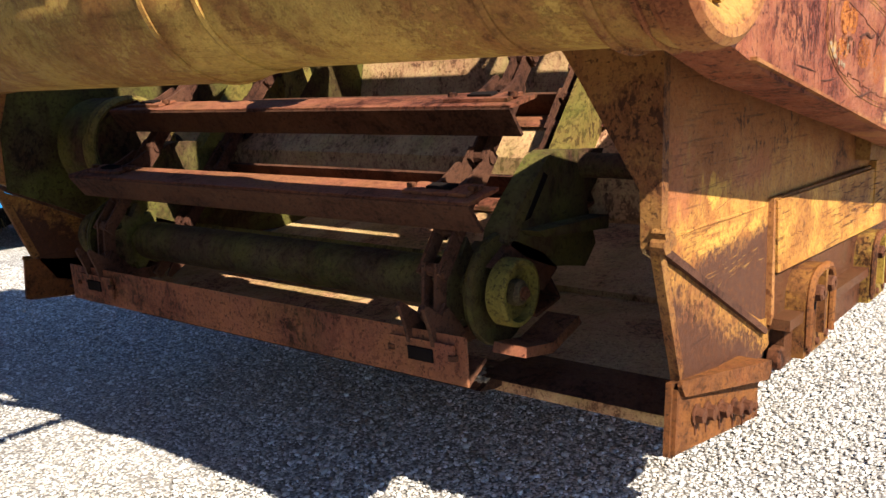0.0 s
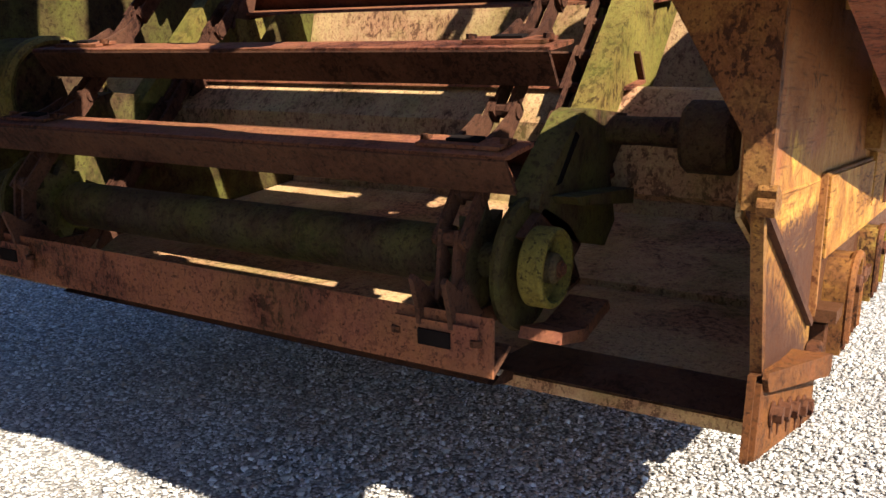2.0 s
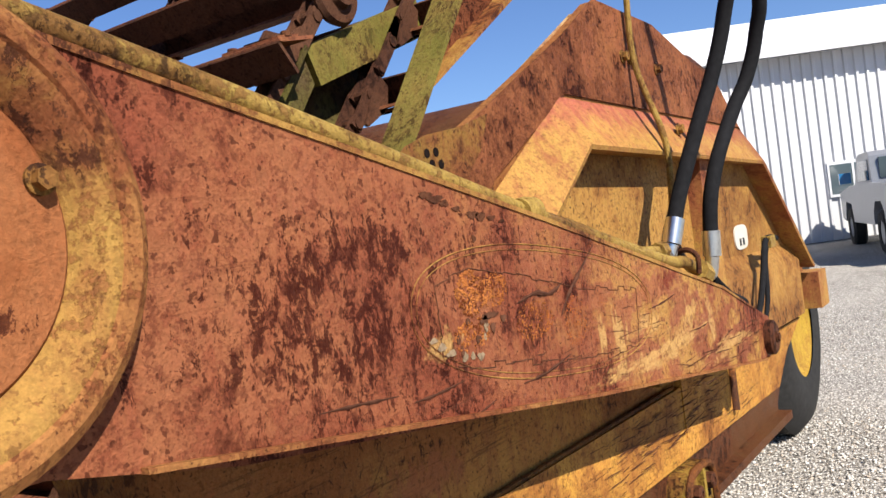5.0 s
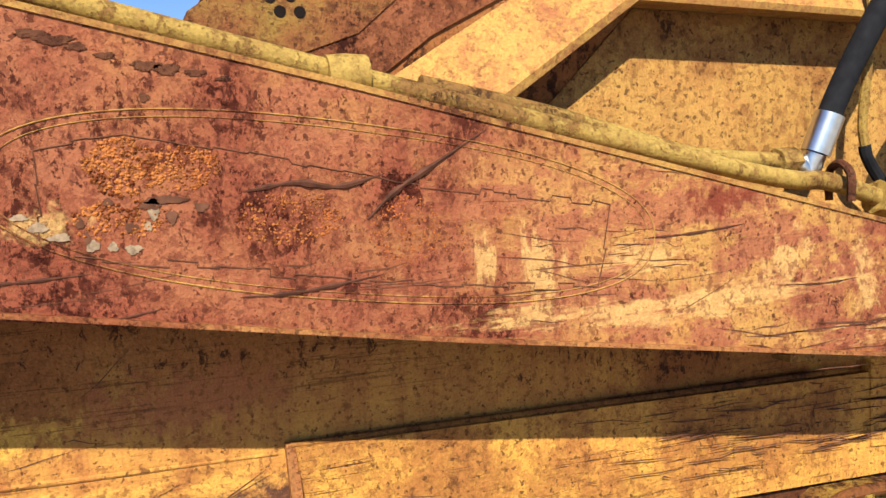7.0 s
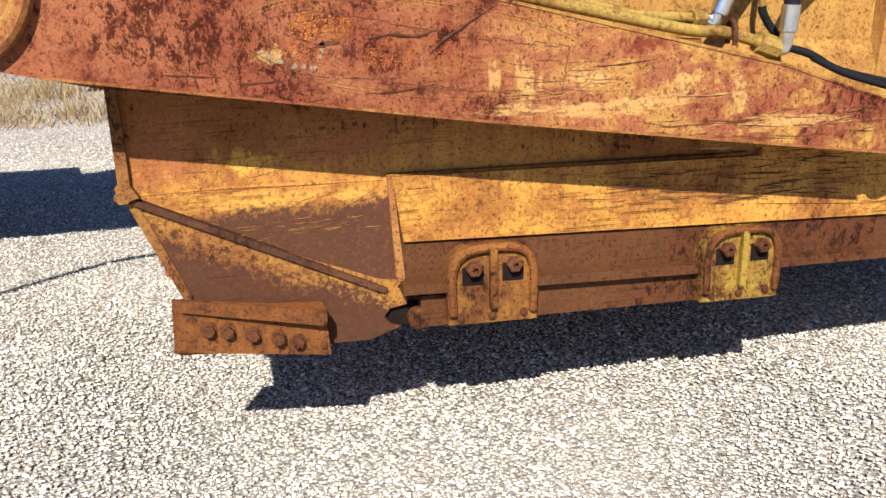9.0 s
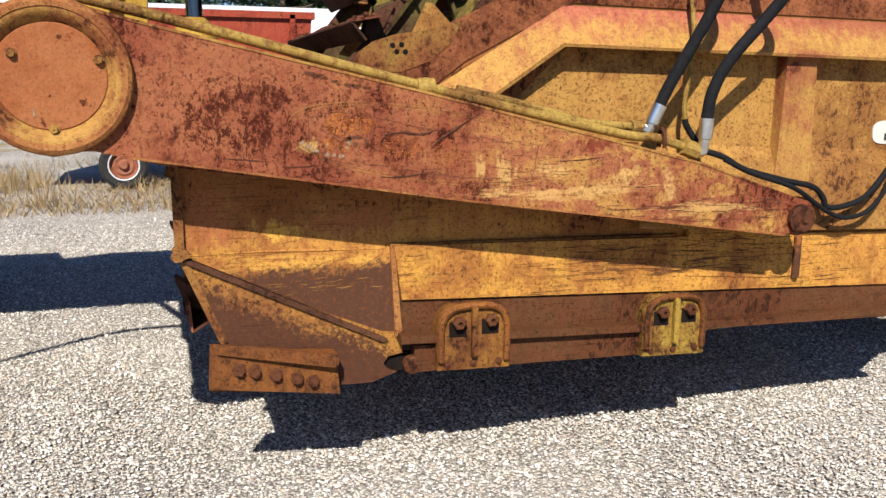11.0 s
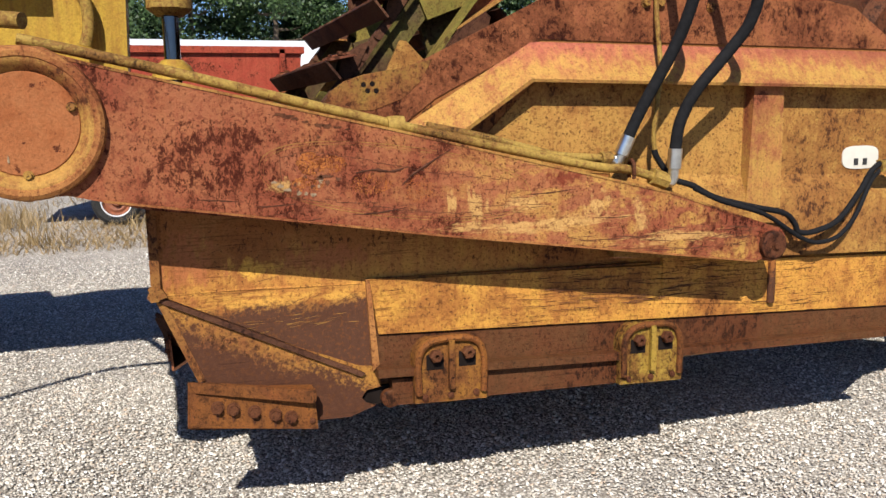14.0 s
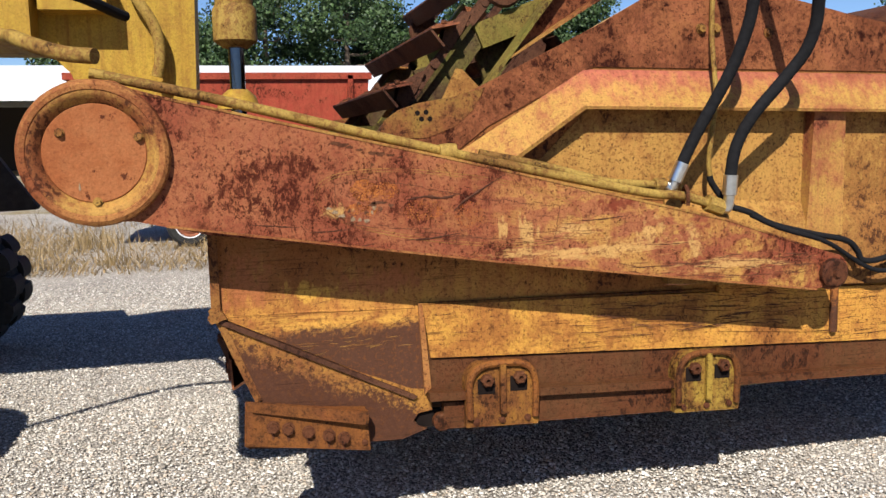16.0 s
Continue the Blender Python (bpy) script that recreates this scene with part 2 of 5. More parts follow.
M["bowl"] = rusty("bowl_paint", (0.67, 0.33, 0.082), (0.57, 0.245, 0.072), (0.40, 0.145, 0.05), (0.10, 0.036, 0.022), 0.51, 0.545, 0.5, 0.6, slope=8, chips=0.6, cloud=0.55, bare=((0.115, 0.050, 0.029), 0.868, 0.034, 0.0), gain=0.64, washes=(((0.86, 0.47, 0.085), 0.37, 1.00, 0.10, 0.035, (2, 2, 1)), ((0.80, 0.42, 0.085), 0.45, 0.88, 0.30, 0.030, (1, 1, 3)), ((0.46, 0.16, 0.06), 0.12, 1.05, 0.12, 0.12, (3, 3, 1)), ((0.46, 0.16, 0.06), 0.62, 1.02, 0.16, 0.06, (3, 3, 1))), crown=((0.36, 0.145, 0.055), 0.93, 0.22), blots=((0.9, 1.12, 0.3, 0.08, 0.9), (1.5, 1.0, 0.4, 0.06, 0.8), (0.55, 1.14, 0.2, 0.09, 0.8), (0.08, 1.18, 0.05, 0.1, 0.8)))
M["box"] = rusty("box_paint", (0.74, 0.38, 0.085), (0.68, 0.30, 0.08), (0.42, 0.16, 0.05), (0.10, 0.036, 0.022), 0.55, 0.565, 1.0, 0.6, slope=6, chips=0.55, cloud=0.56, shift=(5, 0, 2), gain=0.66)
M["upper"] = rusty("upper_paint", (0.43, 0.140, 0.075), (0.50, 0.20, 0.085), (0.31, 0.10, 0.05), (0.085, 0.018, 0.011), 0.50, 0.518, 0.0, 0.6, shift=(3, 1, 0), chips=0.8, cloud=0.505, blots=((1.33, 1.83, 0.16, 0.07, 1.0), (1.22, 1.76, 0.08, 0.05, 1.0), (2.65, 1.93, 0.45, 0.12, 1.0), (1.50, 2.0, 0.06, 0.14, 0.9), (2.2, 1.87, 0.3, 0.07, 0.7)))
M["lip"] = rusty("lip_paint", (0.66, 0.38, 0.11), (0.60, 0.29, 0.10), (0.42, 0.13, 0.075), (0.18, 0.05, 0.03), 0.56, 0.58, 0.0, 0.6, shift=(1, 4, 0), chips=0.5, flecks=0.6, cloud=0.58, crown=((0.54, 0.13, 0.10), 1.70, 0.10), gain=0.56)
M["panel"] = rusty("recess_paint", (0.60, 0.335, 0.10), (0.56, 0.28, 0.09), (0.38, 0.16, 0.055), (0.11, 0.04, 0.025), 0.55, 0.555, 0.0, 0.6, shift=(7, 4, 0), chips=0.6, cloud=0.55, blots=((9.9, 5.42, 0.5, 0.2, 0.9), (8.6, 5.6, 0.5, 0.1, 0.5)), gain=0.6)
M["rail"] = rusty("rail_rust", (0.17, 0.075, 0.038), (0.23, 0.100, 0.048), (0.21, 0.072, 0.036), (0.06, 0.026, 0.018), 0.5, 0.55, 0.5, 0.5, gain=0.46)
M["nose"] = rusty("nose_paint", (0.62, 0.31, 0.075), (0.52, 0.23, 0.06), (0.30, 0.11, 0.05), (0.06, 0.026, 0.018), 0.5, 0.56, 0.6, 0.6, slope=25, chips=0.3, gain=0.57, bare=((0.12, 0.050, 0.028), 0.89, 0.06, 0.47))
M["bit"] = rusty("bit_rust", (0.30, 0.10, 0.04), (0.48, 0.19, 0.045), (0.19, 0.07, 0.033), (0.07, 0.028, 0.018), 0.49, 0.53, 0.0, 0.6, gain=0.50)
M["tube"] = rusty("tube_paint", (0.78, 0.50, 0.14), (0.62, 0.36, 0.10), (0.44, 0.19, 0.065), (0.16, 0.055, 0.028), 0.535, 0.575, 0.3, 0.5, moss=0.20, gain=0.70, cloud=0.57, flecks=0.4, shift=(2, 0, 5), chips=0.7)
M["goose"] = rusty("goose_paint", (0.72, 0.46, 0.08), (0.64, 0.40, 0.08), (0.36, 0.14, 0.05), (0.08, 0.035, 0.025), 0.60, 0.59, 0.0, 0.45, chips=0.4, flecks=0.3, cloud=0.58)
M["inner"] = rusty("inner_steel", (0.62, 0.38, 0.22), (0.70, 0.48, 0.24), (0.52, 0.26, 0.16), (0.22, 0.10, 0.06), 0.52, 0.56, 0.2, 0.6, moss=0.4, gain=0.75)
M["elev"] = rusty("elevator_steel", (0.11, 0.075, 0.038), (0.085, 0.06, 0.035), (0.075, 0.035, 0.024), (0.035, 0.018, 0.013), 0.5, 0.55, 0.0, 0.65, moss=0.45, gain=0.8)
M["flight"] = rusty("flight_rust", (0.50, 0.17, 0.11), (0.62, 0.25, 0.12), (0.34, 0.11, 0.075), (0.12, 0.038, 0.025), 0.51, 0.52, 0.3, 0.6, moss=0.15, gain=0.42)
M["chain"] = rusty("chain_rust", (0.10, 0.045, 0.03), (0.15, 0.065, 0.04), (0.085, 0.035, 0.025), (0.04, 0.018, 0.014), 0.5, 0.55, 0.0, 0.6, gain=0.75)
M["green"] = rusty("mossy_paint", (0.38, 0.29, 0.08), (0.30, 0.24, 0.07), (0.34, 0.21, 0.07), (0.14, 0.07, 0.03), 0.58, 0.56, 0.0, 0.6, moss=0.6)
# grimy olive, a copy of the roller paint darkened for the bowl's inner shade
M["olive"] = rusty("olive_grime_shaded", (0.15, 0.115, 0.04), (0.10, 0.075, 0.03), (0.08, 0.04, 0.022), (0.05, 0.028, 0.018), 0.52, 0.55, 0.0, 0.65, moss=0.6)
M["roller"] = rusty("roller_paint", (0.34, 0.26, 0.06), (0.22, 0.17, 0.05), (0.12, 0.07, 0.033), (0.05, 0.028, 0.018), 0.52, 0.55, 0.0, 0.65, moss=0.5)
M["gusset"] = rusty("gusset_paint", (0.40, 0.25, 0.065), (0.42, 0.19, 0.06), (0.32, 0.11, 0.05), (0.10, 0.03, 0.02), 0.50, 0.54, 0.0, 0.6)
M["pipe"] = rusty("pipe_paint", (0.62, 0.41, 0.12), (0.54, 0.35, 0.10), (0.36, 0.17, 0.06), (0.11, 0.05, 0.025), 0.56, 0.545, 0.0, 0.5, chips=0.8, cloud=0.53, flecks=0.6)
M["guard"] = rusty("guard_paint", (0.48, 0.22, 0.05), (0.32, 0.125, 0.045), (0.22, 0.08, 0.035), (0.07, 0.03, 0.02), 0.5, 0.53, 0.0, 0.6)
M["guard_b"] = rusty("guard_paint_yellow", (0.58, 0.38, 0.08), (0.50, 0.31, 0.075), (0.28, 0.11, 0.04), (0.09, 0.035, 0.02), 0.54, 0.53, 0.0, 0.6)
M["bolt"] = rusty("bolt_rust", (0.18, 0.07, 0.04), (0.25, 0.10, 0.05), (0.15, 0.05, 0.03), (0.05, 0.022, 0.016), 0.5, 0.56)
M["bolt_y"] = rusty("bolt_paint", (0.58, 0.33, 0.09), (0.48, 0.25, 0.08), (0.34, 0.13, 0.05), (0.1, 0.04, 0.03), 0.55, 0.58)
M["gouge"] = plain("bare_gouge", (0.060, 0.024, 0.014), 0.7, 0, 0.4, 60, 0.05)
M["crust"] = rusty("rust_crust", (0.56, 0.165, 0.045), (0.46, 0.115, 0.04), (0.60, 0.22, 0.07), (0.22, 0.045, 0.018), 0.52, 0.56, 0.0, 0.8, chips=0.4, shift=(9, 2, 1), gain=0.62)
M["chalk"] = plain("chalky_primer", (0.20, 0.14, 0.085), 0.85, 0, 0.45, 120, 0.1)
M["rubber"] = plain("hose_rubber", (0.009, 0.009, 0.010), 0.85, 0, 0.3, 60, 0.10)
M["steel"] = plain("zinc_steel", (0.62, 0.62, 0.60), 0.28, 1.0, 0.12, 40)
M["rod"] = plain("chromed_rod", (0.10, 0.11, 0.13), 0.16, 1.0, 0.1, 30)
M["tyre"] = plain("tyre_rubber", (0.022, 0.021, 0.020), 0.75, 0, 0.3, 25, 0.15)
M["hole"] = plain("dark_hole", (0.012, 0.009, 0.008), 0.9, gloss=0.0)
M["sticker"] = plain("white_sticker", (0.50, 0.475, 0.41), 0.5, 0, 0.05, 30)
M["grit"] = plain("dirty_gravel", (0.20, 0.15, 0.10), 0.9, 0, 0.55, 70, 0.1)
M["scrape"] = plain("rust_scrape", (0.085, 0.036, 0.020), 0.8, 0, 0.5, 40, 0.05)
M["ink"] = plain("black_ink", (0.02, 0.02, 0.02), 0.6)
M["red"] = rusty("red_paint", (0.52, 0.085, 0.06), (0.60, 0.13, 0.08), (0.28, 0.05, 0.03), (0.14, 0.03, 0.02), 0.6, 0.6, 0.0, 0.5, chips=0.2)
M["white"] = plain("white_metal", (0.50, 0.50, 0.51), 0.45, 0, 0.04, 1.5)
M["roof"] = plain("white_roof", (0.66, 0.67, 0.69), 0.5, 0, 0.05, 0.8)
# near-black for the shade inside the shed; also colours the black fender
M["shade"] = plain("shade_black", (0.05, 0.04, 0.035), 0.9, gloss=0.1)
M["glass"] = plain("window_glass", (0.05, 0.07, 0.08), 0.08, 0, 0.1, 2)
M["silver"] = plain("silver_car_paint", (0.24, 0.245, 0.26), 0.35, 0.3, 0.05, 4)
M["blue"] = plain("blue_paint", (0.02, 0.16, 0.36), 0.15, 0, 0.1, 3)
M["load"] = rusty("load_paint", (0.16, 0.20, 0.09), (0.24, 0.24, 0.12), (0.34, 0.14, 0.06), (0.08, 0.03, 0.02), 0.52, 0.54, 0.0, 0.6)
M["lamp"] = plain("red_lens", (0.30, 0.02, 0.015), 0.25)
M["wood"] = plain("grey_boards", (0.20, 0.14, 0.07), 0.8, 0, 0.3, 8)
M["bark"] = plain("bark", (0.09, 0.065, 0.045), 0.9, 0, 0.3, 6)
M["rimrust"] = plain("rust_wheel", (0.20, 0.065, 0.03), 0.7, 0, 0.35, 18)


def gravel_ground():
    m, nt, p = mat_base("gravel")
    v = coords(nt)
    vor = nd(nt, "ShaderNodeTexVoronoi", Scale=70.0)
    nt.links.new(v, vor.inputs["Vector"])
    sep = nt.nodes.new("ShaderNodeSeparateColor")
    nt.links.new(vor.outputs["Color"], sep.inputs[0])
    stone = ramp(nt, sep.outputs[0], 0.0, 1.0, (0.17, 0.15, 0.13, 1), (0.80, 0.75, 0.67, 1))
    base = mix(nt, ramp(nt, vor.outputs["Distance"], 0.32, 0.66), stone, (0.09, 0.078, 0.066))
    big = noise_tex(nt, v, 0.5, 5, 0.6)
    base = mix(nt, ramp(nt, big, 0.35, 0.7), base, mix(nt, 0.5, base, (0.48, 0.435, 0.375)))
    # dry grass verge far behind the machine
    pos = nt.nodes.new("ShaderNodeSeparateXYZ")
    nt.links.new(v, pos.inputs[0])
    edge = math_node(nt, "ADD", pos.outputs["Y"], math_node(nt, "MULTIPLY", math_node(nt, "SUBTRACT", noise_tex(nt, v, 0.6, 6, 0.65), 0.5), 9.0))
    verge = math_node(nt, "MULTIPLY", ramp(nt, math_node(nt, "DIVIDE", edge, 40.0), 0.19, 0.215), ramp(nt, math_node(nt, "DIVIDE", edge, 60.0), 0.31, 0.26))
    verge = math_node(nt, "MULTIPLY", verge, ramp(nt, noise_tex(nt, v, 1.6, 6, 0.7), 0.4, 0.55))
    base = mix(nt, verge, base, ramp(nt, noise_tex(nt, v, 22, 5, 0.7), 0.3, 0.7, (0.14, 0.105, 0.045, 1), (0.31, 0.245, 0.13, 1)))
    nt.links.new(base, p.inputs["Base Color"])
    p.inputs["Roughness"].default_value = 0.9
    p.inputs["Specular IOR Level"].default_value = 0.2
    bump(nt, p, math_node(nt, "SUBTRACT", 1.0, vor.outputs["Distance"]), 0.8, 0.012)
    return m


def stones_mat():
    m, nt, p = mat_base("loose_stones")
    geo = nt.nodes.new("ShaderNodeNewGeometry")
    r = nt.nodes.new("ShaderNodeValToRGB")
    r.color_ramp.elements[0].color = (0.15, 0.135, 0.115, 1)
    r.color_ramp.elements[1].color = (0.74, 0.71, 0.65, 1)
    for where, col in ((0.18, (0.30, 0.27, 0.235, 1)), (0.5, (0.48, 0.445, 0.39, 1)), (0.68, (0.42, 0.33, 0.25, 1)), (0.76, (0.56, 0.53, 0.475, 1))):
        r.color_ramp.elements.new(where).color = col
    nt.links.new(geo.outputs["Random Per Island"], r.inputs["Fac"])
    f = noise_tex(nt, coords(nt), 120, 4, 0.6)
    base = mix(nt, 0.35, r.outputs["Color"], ramp(nt, f, 0.3, 0.7, (0.6, 0.6, 0.6, 1), (1.3, 1.3, 1.3, 1)), "MULTIPLY")
    nt.links.new(base, p.inputs["Base Color"])
    p.inputs["Roughness"].default_value = 0.85
    p.inputs["Specular IOR Level"].default_value = 0.25
    return m


def leaf_mat(name, c0, c1):
    m, nt, p = mat_base(name)
    geo = nt.nodes.new("ShaderNodeNewGeometry")
    nt.links.new(ramp(nt, geo.outputs["Random Per Island"], 0, 1, (*c0, 1), (*c1, 1)), p.inputs["Base Color"])
    p.inputs["Roughness"].default_value = 0.6
    return m


M["ground"] = gravel_ground()
M["stones"] = stones_mat()
M["leaf"] = leaf_mat("leaves", (0.010, 0.028, 0.007), (0.050, 0.092, 0.022))
M["grass"] = leaf_mat("dry_grass", (0.11, 0.075, 0.03), (0.31, 0.21, 0.09))


# ---------------------------------------------------------------- mesh helpers
def finish(name, bm, material, parent=None, label="", smooth=True):
    me = bpy.data.meshes.new(name)
    bmesh.ops.recalc_face_normals(bm, faces=bm.faces)
    bm.to_mesh(me)
    bm.free()
    me.materials.append(M[material] if isinstance(material, str) else material)
    if smooth:
        for poly in me.polygons:
            poly.use_smooth = True
        me.set_sharp_from_angle(angle=radians(32))
    ob = new(name, me)
    if parent:
        ob.parent = parent
    if label:
        ob["label"] = label
    return ob


def part(name, bm, material, parent, label=""):
    return finish(name, bm, material, parent, label)


def thing(name, label, category, at=(0, 0, 0), group="", kind=""):
    ob = new(name)
    ob.location = at
    ob.empty_display_size = 0.1
    return tagged(ob, label, category, group, kind)


def soften(bm, width, segments=2):
    if width > 0:
        edges = [e for e in bm.edges if len(e.link_faces) == 2 and e.calc_face_angle(0) > radians(28)]
        bmesh.ops.bevel(bm, geom=edges, offset=width, segments=segments, affect="EDGES", profile=0.6, clamp_overlap=True)
    return bm


def prism(poly, y0, y1, bevel=0.004, bm=None, axis="y"):
    """A plate: a polygon in x, z pushed from y0 to y1 (or in y, z along x, or x, y along z)."""
    own = bmesh.new()

    def at(a, b, d):
        return (a, d, b) if axis == "y" else ((d, a, b) if axis == "x" else (a, b, d))
    one = [own.verts.new(at(a, b, y0)) for a, b in poly]
    two = [own.verts.new(at(a, b, y1)) for a, b in poly]
    own.faces.new(one)
    own.faces.new(two[::-1])
    for i in range(len(poly)):
        j = (i + 1) % len(poly)
        own.faces.new((one[i], two[i], two[j], one[j]))
    soften(own, bevel)
    return join(bm, own)


def join(bm, own):
    if bm is None:
        return own
    me = bpy.data.meshes.new("tmp")
    own.to_mesh(me)
    own.free()
    bm.from_mesh(me)
    bpy.data.meshes.remove(me)
    return bm


def box(x0, x1, y0, y1, z0, z1, bevel=0.004, bm=None):
    return prism([(x0, z0), (x1, z0), (x1, z1), (x0, z1)], y0, y1, bevel, bm)


def lathe(profile, centre, axis="y", n=48, bm=None, close=True):
    """Rings of (radius, distance along the axis) swept round the axis."""
    own = bmesh.new()
    cx, cy, cz = centre
    rings = []
    for r, d in profile:
        ring = []
        for i in range(n):
            a = 2 * math.pi * i / n
            u, v = r * math.cos(a), r * math.sin(a)
            ring.append(own.verts.new((cx + u, cy + d, cz + v) if axis == "y" else ((cx + d, cy + u, cz + v) if axis == "x" else (cx + u, cy + v, cz + d))))
        rings.append(ring)
    for a, b in zip(rings, rings[1:]):
        for i in range(n):
            j = (i + 1) % n
            own.faces.new((a[i], a[j], b[j], b[i]))
    if close:
        own.faces.new(rings[0])
        own.faces.new(rings[-1][::-1])
    return join(bm, own)


def smooth_line(points, n=8):
    """A Catmull-Rom line through points."""
    pts = [Vector(p) for p in points]
    pts = [2 * pts[0] - pts[1], *pts, 2 * pts[-1] - pts[-2]]
    out = []
    for i in range(1, len(pts) - 2):
        a, b, c, d = pts[i - 1:i + 3]
        for k in range(n):
            t = k / n
            out.append(0.5 * (2 * b + (c - a) * t + (2 * a - 5 * b + 4 * c - d) * t * t + (3 * b - a - 3 * c + d) * t ** 3))
    out.append(pts[-2])
    return out


def sweep(points, radius, n=14, bm=None, curved=True, steps=8):
    own = bmesh.new()
    line = smooth_line(points, steps) if curved else [Vector(p) for p in points]
    rings = []
    side = None
    for i, p in enumerate(line):
        way = (line[min(i + 1, len(line) - 1)] - line[max(i - 1, 0)]).normalized()
        if side is None:
            side = way.orthogonal().normalized()
        side = (side - way * side.dot(way)).normalized()
        other = way.cross(side)
        r = radius(i / (len(line) - 1)) if callable(radius) else radius
        rings.append([own.verts.new(p + r * (math.cos(2 * math.pi * k / n) * side + math.sin(2 * math.pi * k / n) * other)) for k in range(n)])
    for a, b in zip(rings, rings[1:]):
        for i in range(n):
            j = (i + 1) % n
            own.faces.new((a[i], a[j], b[j], b[i]))
    own.faces.new(rings[0])
    own.faces.new(rings[-1][::-1])
    return join(bm, own)


def hexbolt(x, y, z, r=0.02, h=0.016, washer=True, bm=None, out=-1, turn=0.3):
    """A bolt head on a face that looks along y."""
    own = bmesh.new()
    if washer:
        join(own, lathe([(r * 1.35, 0), (r * 1.35, out * 0.004), (r * 0.9, out * 0.005)], (x, y, z), "y", 16))
    poly = [(x + r * math.cos(turn + i * math.pi / 3), z + r * math.sin(turn + i * math.pi / 3)) for i in range(6)]
    join(own, prism(poly, y, y + out * h, 0.003))
    return join(bm, own)


def arc(cx, cz, r, a0, a1, n):
    return [(cx + r * math.cos(radians(a0 + (a1 - a0) * i / n)), cz + r * math.sin(radians(a0 + (a1 - a0) * i / n))) for i in range(n + 1)]


# ---------------------------------------------------------------- ground
def rise(x):
    """The yard climbs gently towards the metal building."""
    return 0.026 * (np.clip(x, 6.2, 34.0) - 6.2)


def ground():
    me = bpy.data.meshes.new("ground")
    bm = bmesh.new()
    n = 60
    grid = {}
    for i in range(n + 1):
        for j in range(n + 1):
            u, v = (i / n * 2 - 1), (j / n * 2 - 1)
            x, y = 6 * u + 900 * u ** 7, 6 * v + 900 * v ** 7
            z = 0.012 * noise.noise((x * 0.7, y * 0.7, 0)) if max(abs(x), abs(y)) < 25 else 0
            grid[i, j] = bm.verts.new((x, y, z - 0.012 + rise(x)))
    for i in range(n):
        for j in range(n):
            bm.faces.new((grid[i, j], grid[i + 1, j], grid[i + 1, j + 1], grid[i, j + 1]))
    ob = finish("ground", bm, "ground")
    return tagged(ob, "pale crushed limestone gravel yard", "ground", kind="structure")


def stones():
    """Loose gravel: thousands of small angular stones."""
    rng = np.random.default_rng(5)
    base = np.array([(-1, -1, -1), (1, -1, -1), (1, 1, -1), (-1, 1, -1), (-1, -1, 1), (1, -1, 1), (1, 1, 1), (-1, 1, 1)], float)
    quads = np.array([(4, 5, 6, 7), (0, 1, 5, 4), (1, 2, 6, 5), (2, 3, 7, 6), (3, 0, 4, 7)])
    count = 118000
    x = rng.uniform(-2.4, 5.2, count)
    y = rng.uniform(-2.0, 5.0, count)
    extra = 40000
    x = np.r_[x, rng.uniform(-1.5, 3.4, extra)]
    y = np.r_[y, rng.uniform(-0.9, 2.2, extra)]
    far = 26000
    x = np.r_[x, 5.0 + np.abs(rng.normal(0, 3.0, far))]
    y = np.r_[y, rng.uniform(-4.5, 1.2, far)]
    back = 22000
    x = np.r_[x, rng.uniform(-3.0, 1.5, back)]
    y = np.r_[y, 4.9 + np.abs(rng.normal(0, 1.3, back))]
    count += extra + far + back
    size = np.clip(rng.lognormal(-5.42, 0.36, count), 0.0025, 0.012)
    shape = base[None] * rng.uniform(0.55, 1.0, (count, 8, 3))
    shape *= size[:, None, None] * rng.uniform((0.8, 0.8, 0.35), (1.4, 1.1, 0.62), (count, 3))[:, None, :]
    ang = rng.uniform(0, 2 * np.pi, count)
    tip = rng.uniform(-0.5, 0.5, count)
    c, s = np.cos(tip)[:, None], np.sin(tip)[:, None]
    shape = np.stack([shape[..., 0] * c + shape[..., 2] * s, shape[..., 1], -shape[..., 0] * s + shape[..., 2] * c], -1)
    c, s = np.cos(ang)[:, None], np.sin(ang)[:, None]
    verts = np.stack([shape[..., 0] * c - shape[..., 1] * s + x[:, None], shape[..., 0] * s + shape[..., 1] * c + y[:, None], shape[..., 2] + (size * rng.uniform(-0.3, 0.55, count) - 0.004 + rise(x))[:, None]], -1)
    faces = (quads[None] + 8 * np.arange(count)[:, None, None]).reshape(-1, 4)
    me = bpy.data.meshes.new("gravel_stones")
    me.vertices.add(count * 8)
    me.vertices.foreach_set("co", verts.astype(np.float32).ravel())
    me.loops.add(faces.size)
    me.loops.foreach_set("vertex_index", faces.astype(np.int32).ravel())
    me.polygons.add(len(faces))
    me.polygons.foreach_set("loop_start", np.arange(0, faces.size, 4, dtype=np.int32))
    me.update(calc_edges=True)
    me.materials.append(M["stones"])
    ob = new("gravel_stones", me)
    return tagged(ob, "loose angular pale limestone gravel stones", "gravel", kind="stuff")


ground()
stones()

# ---------------------------------------------------------------- scraper: arms and draft tube
WIDE = 2.82
scraper = thing("scraper", "rusted yellow elevating scraper with a raised bowl, on gravel", "scraper", (0, 0, 0))
DX, DZ, DR = -0.30, 1.597, 0.228


